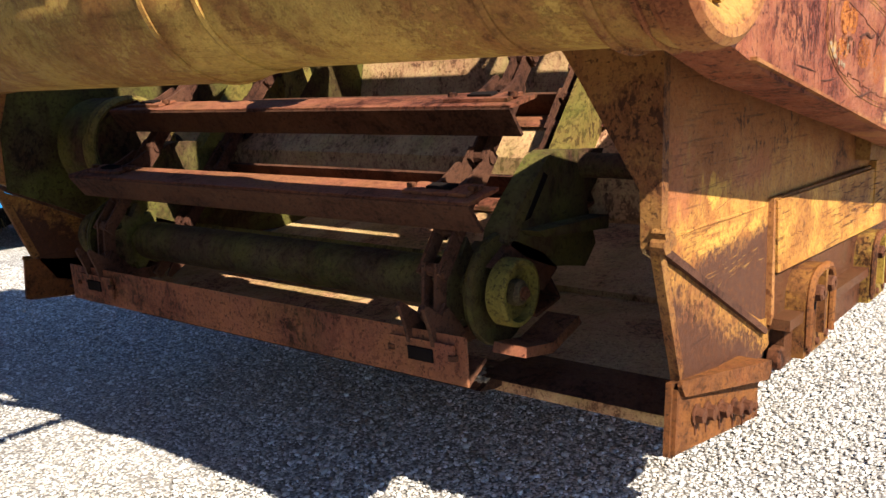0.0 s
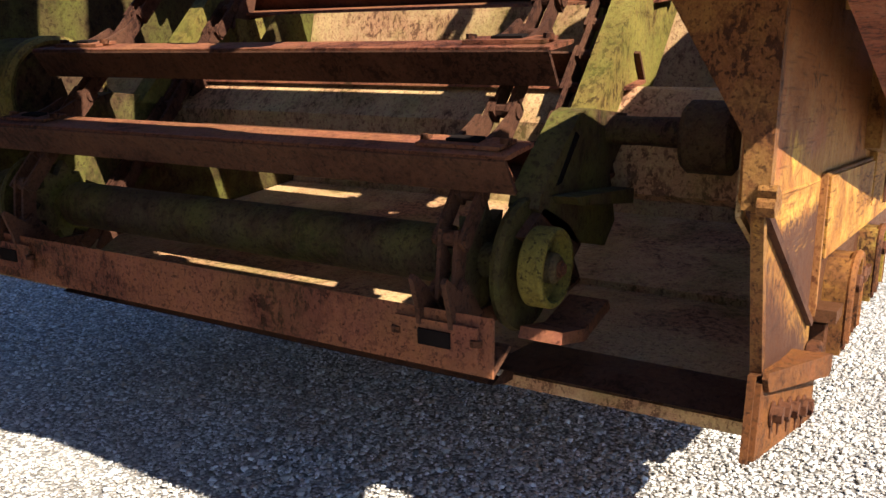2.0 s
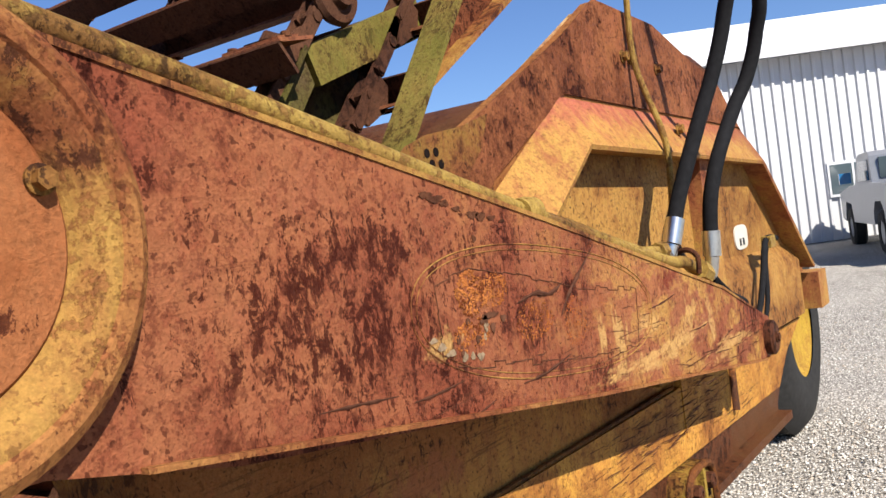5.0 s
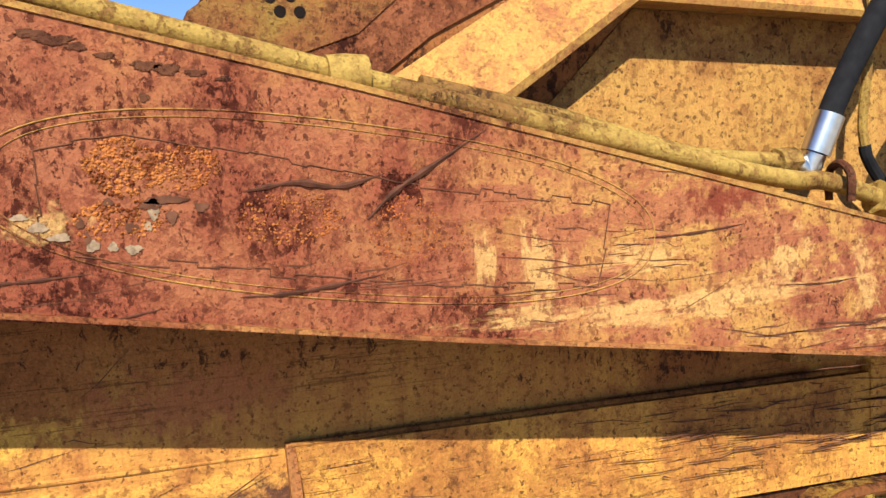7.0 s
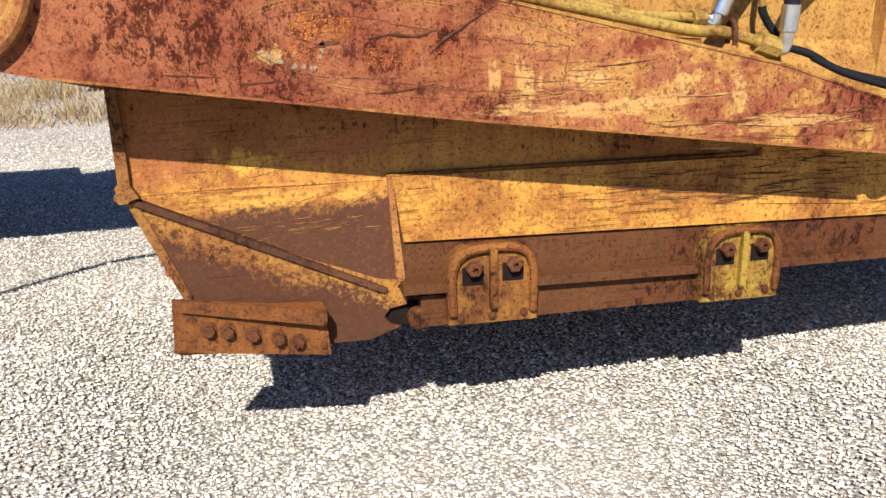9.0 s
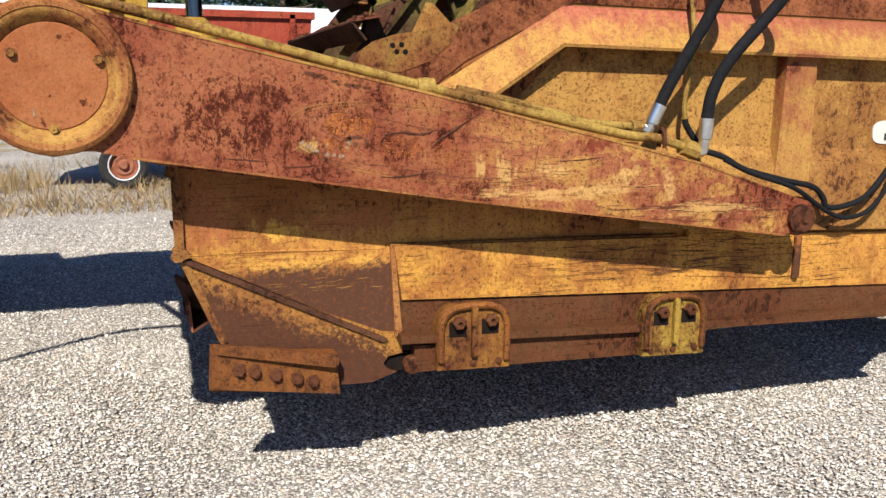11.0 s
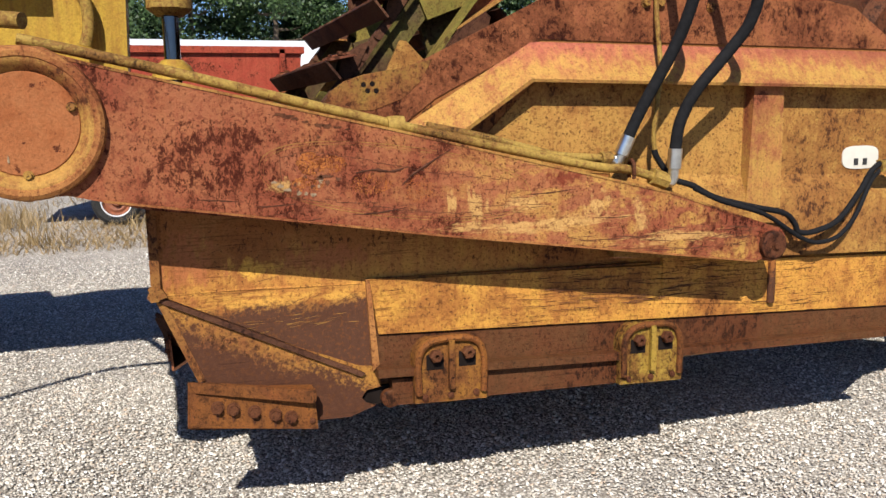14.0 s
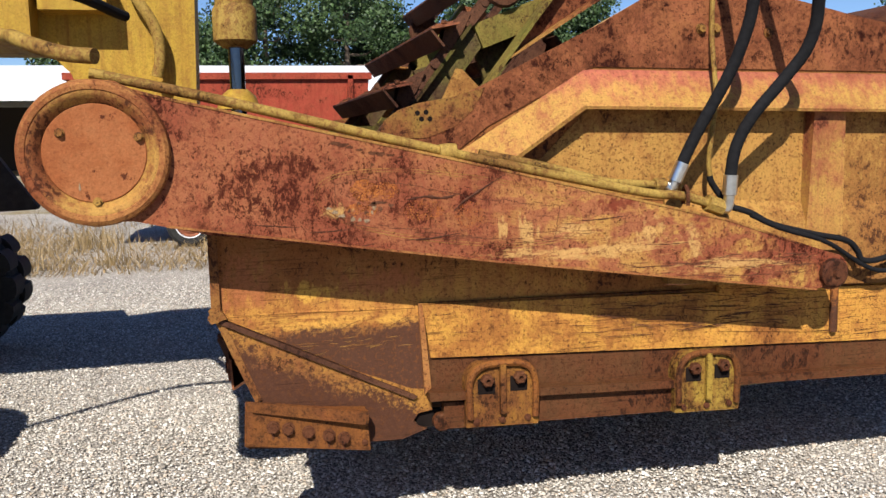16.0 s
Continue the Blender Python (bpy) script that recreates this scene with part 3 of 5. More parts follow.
def arm_outline():
    pts = arc(DX, DZ, DR, 75, 255, 26)
    pts += [(-0.20, 1.372), (0.028, 1.312), (1.013, 1.148), (1.618, 1.042), (2.36, 0.93)]
    pts += arc(2.435, 0.995, 0.075, 235, 420, 10)
    pts += [(2.421, 1.075), (1.977, 1.233), (0.873, 1.525), (-0.034, 1.754)]
    return pts


def draft_arm(near):
    y0, y1 = (-0.22, -0.105) if near else (WIDE + 0.105, WIDE + 0.22)
    arm = part("draft_arm", prism(arm_outline(), y0, y1, 0.006), "arm", scraper, "long tapered steel arm, brick-red worn paint with dark rust stains")
    face, out = (y0, -1) if near else (y1, 1)
    ring = lathe([(0.157, 0.0), (0.160, out * 0.006), (0.182, out * 0.030), (0.192, out * 0.035), (0.198, out * 0.035)], (DX, face - out * 0.002, DZ), "y", 72, close=False)
    part("rim", ring, "ring", arm, "bevelled yellow rim with chipped paint")
    ring = lathe([(0.197, out * 0.034), (0.201, out * 0.039), (0.216, out * 0.040), (0.228, out * 0.032), (0.233, out * 0.012), (0.234, -out * 0.02)], (DX, face - out * 0.002, DZ), "y", 72, close=False)
    part("rim_edge", ring, "edge", arm, "rounded outer rim, brown rust")
    collar = lathe([(DR + 0.0015, -out * 0.014), (DR + 0.0015, -out * 0.125)], (DX, face, DZ), "y", 72, close=False)
    part("collar", collar, "ring", arm, "rolled collar, brown and yellow weathered paint")
    for d, r in ((0.014, 0.2305), (0.046, 0.2305)):
        bead = [(DX + r * math.cos(a), face - out * (d + 0.0025 * math.sin(9 * a)), DZ + r * math.sin(a)) for a in [i * math.pi / 60 for i in range(121)]]
        part("weld_bead", sweep(bead, lambda t: 0.0048 + 0.0016 * math.sin(71 * t) + 0.0012 * math.sin(163 * t), 8, curved=False), "edge", arm, "lumpy rusted weld")
    cap = lathe([(0.001, out * 0.006), (0.155, out * 0.006), (0.159, out * 0.002), (0.159, -out * 0.01)], (DX, face, DZ), "y", 64)
    cap_ob = part("cover_plate", cap, "cap", arm, "round bolted cover plate, rusty orange")
    for x, z in ((-0.304, 1.442), (-0.163, 1.643), (-0.398, 1.665)):
        part("bolt", hexbolt(x, face + out * 0.006, z, 0.0115, 0.016, bm=None, out=out), "bolt_y", arm)
    # flanges welded along the top and bottom edges
    lip = bmesh.new()
    for a, b in (((-0.10, 1.345), (1.013, 1.144)), ((1.013, 1.144), (2.36, 0.925))):
        wx, wz = b[0] - a[0], b[1] - a[1]
        prism([a, b, (b[0], b[1] + 0.007), (a[0], a[1] + 0.007)], face - out * 0.01, face + out * 0.012, 0.003, lip)
    part("bottom_flange", lip, "edge", arm, "thin rusted edge strip")
    top = prism([(-0.20, 1.792), (-0.034, 1.748), (0.873, 1.519), (1.977, 1.227), (2.30, 1.111), (2.30, 1.117), (1.977, 1.236), (0.873, 1.528), (-0.034, 1.757), (-0.20, 1.801)], face - out * 0.17, face + out * 0.003, 0.002)
    part("top_flange", top, "ring", arm, "thin top edge worn to yellow paint")
    pin = lathe([(0.060, 0.0), (0.060, out * 0.022), (0.05, out * 0.03), (0.001, out * 0.03)], (2.435, face, 0.99), "y", 32)
    part("pivot_pin", pin, "bolt", arm, "round rusted pivot pin")
    part("bolt", hexbolt(2.435, face + out * 0.03, 0.99, 0.014, 0.012, out=out), "bolt", arm)
    return arm


near_arm = draft_arm(True)
draft_arm(False)

# old oval decal on the near arm: two raised outlines and a torn, stepped inner edge
FACE = -0.2205


def oval(a, b, n=96):
    """Points round a flattened oval that leans along the arm."""
    turn = radians(-9.5)
    pts = []
    for i in range(n + 1):
        w = 2 * math.pi * i / n
        u = a * math.copysign(abs(math.cos(w)) ** 0.84, math.cos(w))
        v = b * math.copysign(abs(math.sin(w)) ** 0.84, math.sin(w))
        pts.append((0.872 + u * math.cos(turn) - v * math.sin(turn), FACE, 1.347 + u * math.sin(turn) + v * math.cos(turn)))
    return pts


def stepped(a, b, n, jag, seed):
    """A torn edge from a to b: short runs broken by small steps."""
    g = random.Random(seed)
    pts, off = [(a[0], FACE, a[1])], 0.0
    for i in range(1, n):
        k = i / n + g.uniform(-0.3, 0.3) / n
        x, z = a[0] + (b[0] - a[0]) * k, a[1] + (b[1] - a[1]) * k
        pts.append((x, FACE, z + off))
        off = g.uniform(-jag, jag)
        pts.append((x + g.uniform(0.0, 0.006), FACE, z + off))
    return pts + [(b[0], FACE, b[1])]


for a, b, wide in ((0.492, 0.124, 0.0013), (0.478, 0.114, 0.0009)):
    part("old_decal_edge", sweep(oval(a, b), wide, 5, curved=False), "ring", near_arm, "thin raised outline of an old oval decal")
for a, b, n, jag, seed in (((0.452, 1.345), (0.455, 1.455), 3, 0.002, 1), ((0.455, 1.455), (0.56, 1.470), 3, 0.004, 2), ((0.56, 1.470), (0.92, 1.388), 9, 0.006, 3), ((0.92, 1.388), (1.276, 1.331), 9, 0.006, 4), ((1.276, 1.331), (1.246, 1.202), 2, 0.0, 5), ((1.246, 1.202), (0.90, 1.246), 9, 0.007, 6), ((0.90, 1.246), (0.49, 1.322), 12, 0.007, 7)):
    part("torn_edge", sweep(stepped(a, b, n, jag, seed), 0.0010, 5, curved=False), "scrape", near_arm)


def gouge(points, w, seed):
    """A ragged score of dark bare steel, broad in the middle and fading at its ends."""
    ph = random.Random(seed).uniform(0, 6)
    line = [(x, FACE + 0.0005, z) for x, z in points]
    part("gouge", sweep(line, lambda t: w * (0.12 + abs(math.sin(math.pi * t)) ** 0.7 * (0.7 + 0.25 * math.sin(19 * t + ph) + 0.15 * math.sin(47 * t))), 6), "gouge", near_arm, "dark score in the paint")


gouge([(0.873, 1.337), (0.912, 1.371), (0.954, 1.396), (1.066, 1.457)], 0.0055, 1)
gouge([(0.703, 1.388), (0.772, 1.396), (0.835, 1.387), (0.90, 1.400)], 0.0055, 2)
gouge([(0.688, 1.247), (0.777, 1.246), (0.892, 1.258)], 0.0038, 3)
gouge([(0.36, 1.297), (0.42, 1.295), (0.506, 1.297)], 0.0028, 4)
gouge([(0.52, 1.234), (0.586, 1.243)], 0.0026, 5)
gouge([(1.337, 1.271), (1.44, 1.272), (1.546, 1.279)], 0.0028, 6)
gouge([(0.16, 1.335), (0.25, 1.325), (0.33, 1.315)], 0.0028, 7)
gouge([(1.62, 1.165), (1.72, 1.158), (1.80, 1.160)], 0.0022, 8)


def ragged(cx, cz, rx, rz, seed, n=40):
    g = random.Random(seed)
    ph = [g.uniform(0, 6.28) for _ in range(4)]
    return [(cx + rx * k * math.cos(a), cz + rz * k * math.sin(a)) for a in [i * 2 * math.pi / n for i in range(n)]
            for k in [1 + 0.16 * math.sin(3 * a + ph[0]) + 0.1 * math.sin(7 * a + ph[1]) + 0.08 * math.sin(13 * a + ph[2])]]


def flake(cx, cz, rx, rz, seed, material, proud, label=""):
    part("bare_patch", prism(ragged(cx, cz, rx, rz, seed, 26), FACE - proud, FACE + 0.002, 0.0), material, near_arm, label)


for cx, cz, rx, rz, seed in ((0.605, 1.384, 0.026, 0.005, 9), (0.585, 1.380, 0.012, 0.008, 10), (0.500, 1.362, 0.005, 0.007, 11), (0.535, 1.386, 0.006, 0.005, 12), (0.560, 1.352, 0.008, 0.006, 13), (0.648, 1.372, 0.009, 0.006, 14), (0.610, 1.362, 0.007, 0.009, 15), (0.507, 1.342, 0.004, 0.008, 16)):
    flake(cx, cz, rx, rz, seed, "scrape", 0.0013, "dark hole in the blistered paint")
for cx, cz, rx, rz, seed in ((0.588, 1.369, 0.007, 0.009, 31), (0.560, 1.324, 0.010, 0.006, 32), (0.536, 1.329, 0.006, 0.006, 33), (0.452, 1.360, 0.011, 0.006, 34), (0.432, 1.374, 0.010, 0.004, 35), (0.512, 1.333, 0.008, 0.008, 36), (0.475, 1.346, 0.013, 0.005, 37), (0.580, 1.352, 0.005, 0.006, 38)):
    flake(cx, cz, rx, rz, seed, "chalk", 0.0011, "pale flaking primer")
for cx, cz, rx, rz, seed in ((0.465, 1.596, 0.018, 0.005, 51), (0.490, 1.588, 0.022, 0.006, 52), (0.515, 1.580, 0.012, 0.005, 53), (0.547, 1.569, 0.012, 0.004, 54), (0.595, 1.556, 0.018, 0.006, 55), (0.620, 1.551, 0.016, 0.007, 56), (0.655, 1.546, 0.014, 0.004, 57), (0.690, 1.538, 0.010, 0.003, 58), (0.589, 1.516, 0.006, 0.006, 59)):
    flake(cx, cz, rx, rz, seed, "bolt", 0.0010, "dark rust where the paint has flaked")
flake(-0.354, 1.492, 0.003, 0.012, 61, "chalk", 0.0075, "pale scratch")

# crusty orange beads of rust where the decal's steel has blistered
g = np.random.default_rng(17)
bead = np.array([(1, 0, 0), (0, 0, 1), (-1, 0, 0), (0, 0, -1), (0, -0.6, 0)])
bv, bf = [], []
for cx, cz, rx, rz, n, small, large in ((0.555, 1.430, 0.045, 0.038, 260, 0.0015, 0.0048), (0.630, 1.425, 0.050, 0.030, 300, 0.0012, 0.0036), (0.545, 1.362, 0.060, 0.026, 170, 0.0015, 0.0042), (0.765, 1.348, 0.075, 0.036, 420, 0.0010, 0.0026), (0.93, 1.318, 0.055, 0.050, 320, 0.0008, 0.0019), (1.08, 1.30, 0.14, 0.05, 260, 0.0006, 0.0014)):
    for _ in range(n):
        r = g.uniform(small, large)
        a, k = g.uniform(0, 6.28), math.sqrt(g.uniform())
        at = np.array((cx + rx * k * math.cos(a), FACE, cz + rz * k * math.sin(a)))
        base = len(bv)
        bv += [tuple(at + r * q * g.uniform(0.7, 1.2)) for q in bead]
        bf += [(base + i, base + (i + 1) % 4, base + 4) for i in range(4)]
beads = bpy.data.meshes.new("rust_crust")
beads.from_pydata(bv, [], bf)
beads.materials.append(M["crust"])
beads_ob = new("rust_crust", beads)
beads_ob.parent = near_arm
beads_ob["label"] = "crusty orange rust beads"
beads_ob["kind"] = "stuff"

# draft tube across the front
half = [(0.222, -0.13), (0.222, 0.075), (0.226, 0.085), (0.226, 0.70), (0.232, 0.74), (0.247, 0.82), (0.252, 0.86)]
tube = lathe(half + [(r, WIDE - d) for r, d in half[::-1]], (DX, 0, DZ), "y", 72)
draft_tube = part("draft_tube", tube, "tube", scraper, "thick round steel cross tube, mossy faded yellow paint")
for y in (-0.105, 0.08, 0.72, 0.86, WIDE - 0.86, WIDE - 0.72, WIDE - 0.08, WIDE + 0.105):
    wide = {-0.105: 0.234, 0.08: 0.226, 0.72: 0.232, 0.86: 0.254}.get(round(y if y < 1 else WIDE - y, 3), 0.23)
    part("weld_ring", lathe([(0.20, -0.012), (wide, -0.010), (wide + 0.003, 0.0), (wide, 0.010), (0.20, 0.012)], (DX, y, DZ), "y", 64, close=False), "ring" if abs(wide - 0.234) < 0.001 else "tube", draft_tube)

# ---------------------------------------------------------------- scraper: bowl
bowl = part("bowl_floor", prism([(0.36, 0.39), (0.40, 0.38), (0.90, 0.43), (2.1, 0.46), (3.3, 0.48), (3.3, 0.52), (2.1, 0.50), (0.90, 0.47), (0.42, 0.43), (0.36, 0.42)], 0.05, WIDE - 0.05, 0.003), "inner", scraper, "worn rusty steel floor of the bowl")


def bowl_side(near):
    def ys(a, b):
        return (a, b) if near else (WIDE - a, WIDE - b)
    out = -1 if near else 1
    side = part("bowl_side", prism([(0.026, 0.935), (0.74, 0.585), (0.80, 0.56), (0.80, 0.55), (3.33, 0.50), (3.60, 0.72), (4.04, 0.84), (4.31, 1.03), (4.15, 1.18), (3.50, 1.67), (3.0, 1.97), (2.65, 2.03), (2.27, 2.11), (1.77, 2.118), (1.53, 1.985), (0.945, 1.702), (0.5, 1.50), (0.022, 1.40)], *ys(0.0, 0.035), 0.004), "bowl", scraper, "steel bowl side, scratched yellow paint over rust")
    nose = prism([(0.024, 0.905), (0.16, 0.612), (0.24, 0.50), (0.56, 0.405), (0.70, 0.402), (0.80, 0.435), (0.765, 0.448), (0.745, 0.472), (0.765, 0.500), (0.82, 0.508), (0.82, 0.59), (0.74, 0.60)], *ys(-0.004, 0.008), 0.003)
    part("nose_plate", nose, "nose", side, "worn lower nose plate, dark bare steel with yellow remains")
    # dark rust colour here carries the shadow line along the crease
    part("fold", prism([(0.022, 0.914), (0.745, 0.560), (0.760, 0.570), (0.745, 0.580), (0.022, 0.934)], *ys(-0.018, 0.02), 0.007), "chain", side, "rusty projecting fold, darkened as the shading of the crease")
    part("kink_weld", prism(ragged(0.026, 0.938, 0.030, 0.026, 71, 18), *ys(-0.030, 0.0), 0.004), "wing", side, "lumpy weld at the corner")
    # front wing: flange that faces ahead and narrows downwards
    wing = prism([(ys(0.026, 0)[0], 0.945), (ys(0.030, 0)[0], 1.04), (ys(0.175, 0)[0], 1.275), (ys(0.28, 0)[0], 1.43), (ys(0.28, 0)[0], 1.46), (ys(0.024, 0)[0], 1.46)], 0.010, 0.036, 0.004, axis="x")
    part("front_wing", wing, "wing", side, "brown front edge plate")
    part("corner_post", prism([(0.010, 0.92), (0.042, 0.92), (0.042, 1.46), (0.010, 1.46)], *ys(-0.018, 0.026), 0.008), "wing", side)
    low = prism([(0.014, 0.935), (0.044, 0.930), (0.175, 0.61), (0.150, 0.60)], *ys(-0.010, 0.012), 0.005)
    part("nose_edge", low, "wing", side, "worn leading edge")
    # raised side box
    # the far liner gets the olive darkened for shade, the near one plain steel
    part("inner_liner", prism([(0.06, 0.90), (0.80, 0.57), (2.1, 0.52), (2.4, 1.9), (1.7, 2.08), (0.95, 1.68), (0.06, 1.38)], *ys(0.035, 0.045), 0.0), "inner" if near else "olive", side, "rusty inside of the bowl side, shade put into the far one's colour")
    part("arm_bracket", prism([(2.05, 0.735), (2.58, 0.692), (2.605, 0.70), (2.605, 0.93), (2.05, 0.93)], *ys(-0.026, 0.0), 0.004), "box", side, "welded box bracket behind the arm end, scratched yellow paint")
    part("bracket_post", lathe([(0.018, -0.105), (0.018, 0.125)], (2.602, ys(-0.03, 0)[0], 0.80), "z", 16), "bowl", side)
    part("side_box", prism([(0.786, 0.928), (0.815, 0.72), (3.36, 0.617), (3.58, 0.74), (3.95, 0.845), (2.72, 0.885)], *ys(-0.022, 0.0), 0.010), "box", side, "raised yellow side panel with long scratches")
    part("box_edge", prism([(0.772, 0.934), (0.788, 0.934), (0.816, 0.60), (0.79, 0.575)], *ys(-0.016, 0.0), 0.006), "edge", side, "rusted weld strip")
    part("top_weld", sweep([(0.78, ys(-0.010, 0)[0], 0.930), (1.3, ys(-0.012, 0)[0], 0.922), (2.0, ys(-0.012, 0)[0], 0.910)], 0.007, 8), "guard", side)
    # lower rail with its flange
    part("rail_plate", prism([(0.80, 0.712), (3.33, 0.612), (3.33, 0.485), (2.1, 0.50), (0.80, 0.565)], *ys(-0.010, 0.0), 0.004), "rail", side, "dark brown rail plate")
    part("rail_flange", prism([(0.80, 0.592), (2.15, 0.540), (3.34, 0.515), (3.34, 0.48), (2.15, 0.508), (0.80, 0.560)], *ys(-0.065, 0.0), 0.008), "rail", side, "rusted flange")
    part("lower_bar", prism([(0.86, 0.540), (2.15, 0.512), (2.15, 0.405), (1.25, 0.428), (0.86, 0.436)], *ys(-0.035, 0.03), 0.008), "rail", side, "rusted wear bar")
    # hinge pin behind the cutter
    part("hinge_boss", lathe([(0.036, 0), (0.036, out * 0.03), (0.028, out * 0.036), (0.001, out * 0.036)], (0.855, ys(0.0, 0)[0], 0.463), "y", 28), "rail", side)
    part("hinge_slot", prism(arc(0.79, 0.47, 0.035, 90, 270, 8) + [(0.86, 0.435), (0.90, 0.435), (0.90, 0.505), (0.86, 0.505)], *ys(0.014, 0.032), 0.003), "hole", side)
    # upper rim: sloped lip with a deep underside
    path = [((0.80, 1.415), (0.90, 1.335)), ((1.06, 1.575), (1.14, 1.483)), ((1.45, 1.812), (1.415, 1.669)), ((3.30, 1.785), (3.28, 1.632)), ((3.60, 1.60), (3.52, 1.48)), ((4.24, 1.17), (4.12, 1.09))]
    rim = bmesh.new()
    cols = []
    for (ax, az), (bx, bz) in path:
        cols.append([rim.verts.new((ax, ys(-0.004, 0)[0], az)), rim.verts.new((bx, ys(-0.095, 0)[0], bz)), rim.verts.new((bx + (0.01 if bx < 2 else -0.005), ys(-0.09, 0)[0], bz - 0.012)), rim.verts.new((bx, ys(0.004, 0)[0], bz - 0.004))])
    for a, b in zip(cols, cols[1:]):
        for i in range(3):
            rim.faces.new((a[i], a[i + 1], b[i + 1], b[i]))
    rim.faces.new(cols[0])
    rim.faces.new(cols[-1][::-1])
    soften(rim, 0.008, 3)
    part("rim", rim, "lip", side, "sloped upper rim with yellow paint bleached pink")
    part("recess_panel", prism([(1.20, 1.40), (1.47, 1.66), (2.44, 1.655), (2.44, 1.24), (1.7, 1.30)], *ys(-0.004, 0.0), 0.0), "panel", side, "recessed yellow panel speckled with rust")
    part("recess_panel", prism([(2.62, 1.645), (3.27, 1.625), (3.52, 1.44), (3.85, 1.23), (2.62, 1.20)], *ys(-0.004, 0.0), 0.0), "panel", side, "recessed yellow panel with dark rust blots")
    part("upper_panel", prism([(1.06, 1.60), (1.49, 1.822), (3.28, 1.797), (3.40, 1.725), (3.0, 1.975), (2.65, 2.036), (2.27, 2.116), (1.77, 2.124), (1.53, 1.99), (0.945, 1.708), (0.6, 1.56), (0.6, 1.45), (0.9, 1.48)], *ys(-0.006, 0.0), 0.002), "upper", side, "reddish-brown upper plate with dark rust specks")
    part("rib", prism([(2.455, 1.64), (2.605, 1.64), (2.61, 1.12), (2.43, 1.12), (2.44, 1.26)], *ys(-0.055, 0.0), 0.012), "lip", side, "upright rib")
    ledge = bmesh.new()
    yl = [ys(a, 0)[0] for a in (0.0, -0.05, -0.05, 0.0)]
    loops = [[ledge.verts.new((x, y, z)) for y, z in zip(yl, (z0, z0 - 0.09, z0 - 0.36, z0 - 0.36))] for x, z0 in ((1.80, 1.315), (2.3, 1.275), (3.96, 1.225))]
    for a, b in zip(loops, loops[1:]):
        for i in range(4):
            j = (i + 1) % 4
            ledge.faces.new((a[i], a[j], b[j], b[i]))
    ledge.faces.new(loops[0])
    ledge.faces.new(loops[-1][::-1])
    soften(ledge, 0.014, 3)
    part("lower_panel", ledge, "panel", side, "bulged lower side panel with yellow paint and rust runs")
    for x, z, d in ((1.952, 1.971, 0.006), (2.017, 1.971, 0.006), (2.259, 1.959, 0.006), (2.274, 1.744, 0.05)):
        part("bolt", hexbolt(x, ys(-d, 0)[0], z, 0.016, 0.02, out=out), "bolt_y", side)
    return side


near_side = bowl_side(True)


def scratches(parent, x0, x1, z0, z1, y, n, short, long, tilt, spread, wide, seed, material="scrape"):
    """Thin tapered scrape marks scored into the paint of an upright face."""
    g = np.random.default_rng(seed)
    vs, fs = [], []
    for _ in range(n):
        x, z = g.uniform(x0, x1), g.uniform(z0, z1)
        a = radians(tilt + g.normal(0, spread))
        h = 0.5 * g.uniform(short, long)
        w = 0.5 * wide * g.uniform(0.5, 1.4)
        ux, uz = math.cos(a), math.sin(a)
        base = len(vs)
        for k, ww in ((-1.0, 0.1), (-0.4, 1.0), (0.3, 0.8), (1.0, 0.1)):
            bend = g.normal(0, 0.0015)
            for sgn in (-1, 1):
                vs.append((x + ux * h * k - uz * (w * ww * sgn + bend), y, z + uz * h * k + ux * (w * ww * sgn + bend)))
        fs += [(base + 2 * i, base + 2 * i + 1, base + 2 * i + 3, base + 2 * i + 2) for i in range(3)]
    me = bpy.data.meshes.new("scrape_mark")
    me.from_pydata(vs, [], fs)
    me.materials.append(M[material])
    ob = new("scrape_mark", me)
    ob.parent = parent
    ob["kind"] = "stuff"
    return ob


scratches(near_side, 0.28, 0.72, 0.78, 0.90, -0.0012, 15, 0.03, 0.12, 32, 10, 0.0017, 41)
scratches(near_side, 0.30, 0.75, 0.76, 0.84, -0.0012, 22, 0.03, 0.10, 4, 6, 0.0018, 42, "ring")
scratches(near_side, 0.05, 0.60, 0.95, 1.20, -0.0012, 6, 0.03, 0.12, 20, 14, 0.0016, 43)
scratches(near_side, 0.85, 1.65, 0.74, 0.90, -0.0292, 16, 0.03, 0.12, -3, 5, 0.0016, 44)
scratches(near_side, 1.45, 2.45, 0.74, 0.90, -0.0292, 95, 0.02, 0.20, -3, 3, 0.0034, 45)
scratches(near_arm, 1.55, 2.35, 1.00, 1.10, -0.2208, 46, 0.03, 0.22, -3, 4, 0.003, 51)
scratches(near_arm, 1.0, 1.6, 1.15, 1.38, -0.2208, 14, 0.03, 0.16, -6, 10, 0.0016, 52)
scratches(near_arm, 0.45, 1.30, 1.17, 1.30, -0.2208, 14, 0.05, 0.22, -4, 5, 0.0018, 53)
scratches(near_arm, 1.28, 1.40, 1.20, 1.32, -0.2208, 12, 0.03, 0.08, -2, 6, 0.0014, 54)
part("crease", sweep([(0.03, 0.001, 0.927), (0.278, 0.001, 0.929), (0.55, 0.001, 0.922), (0.76, 0.001, 0.917)], lambda t: 0.0040 - 0.001 * math.sin(9 * t), 10), "bowl", near_side, "shallow dented crease")
far_side = bowl_side(False)


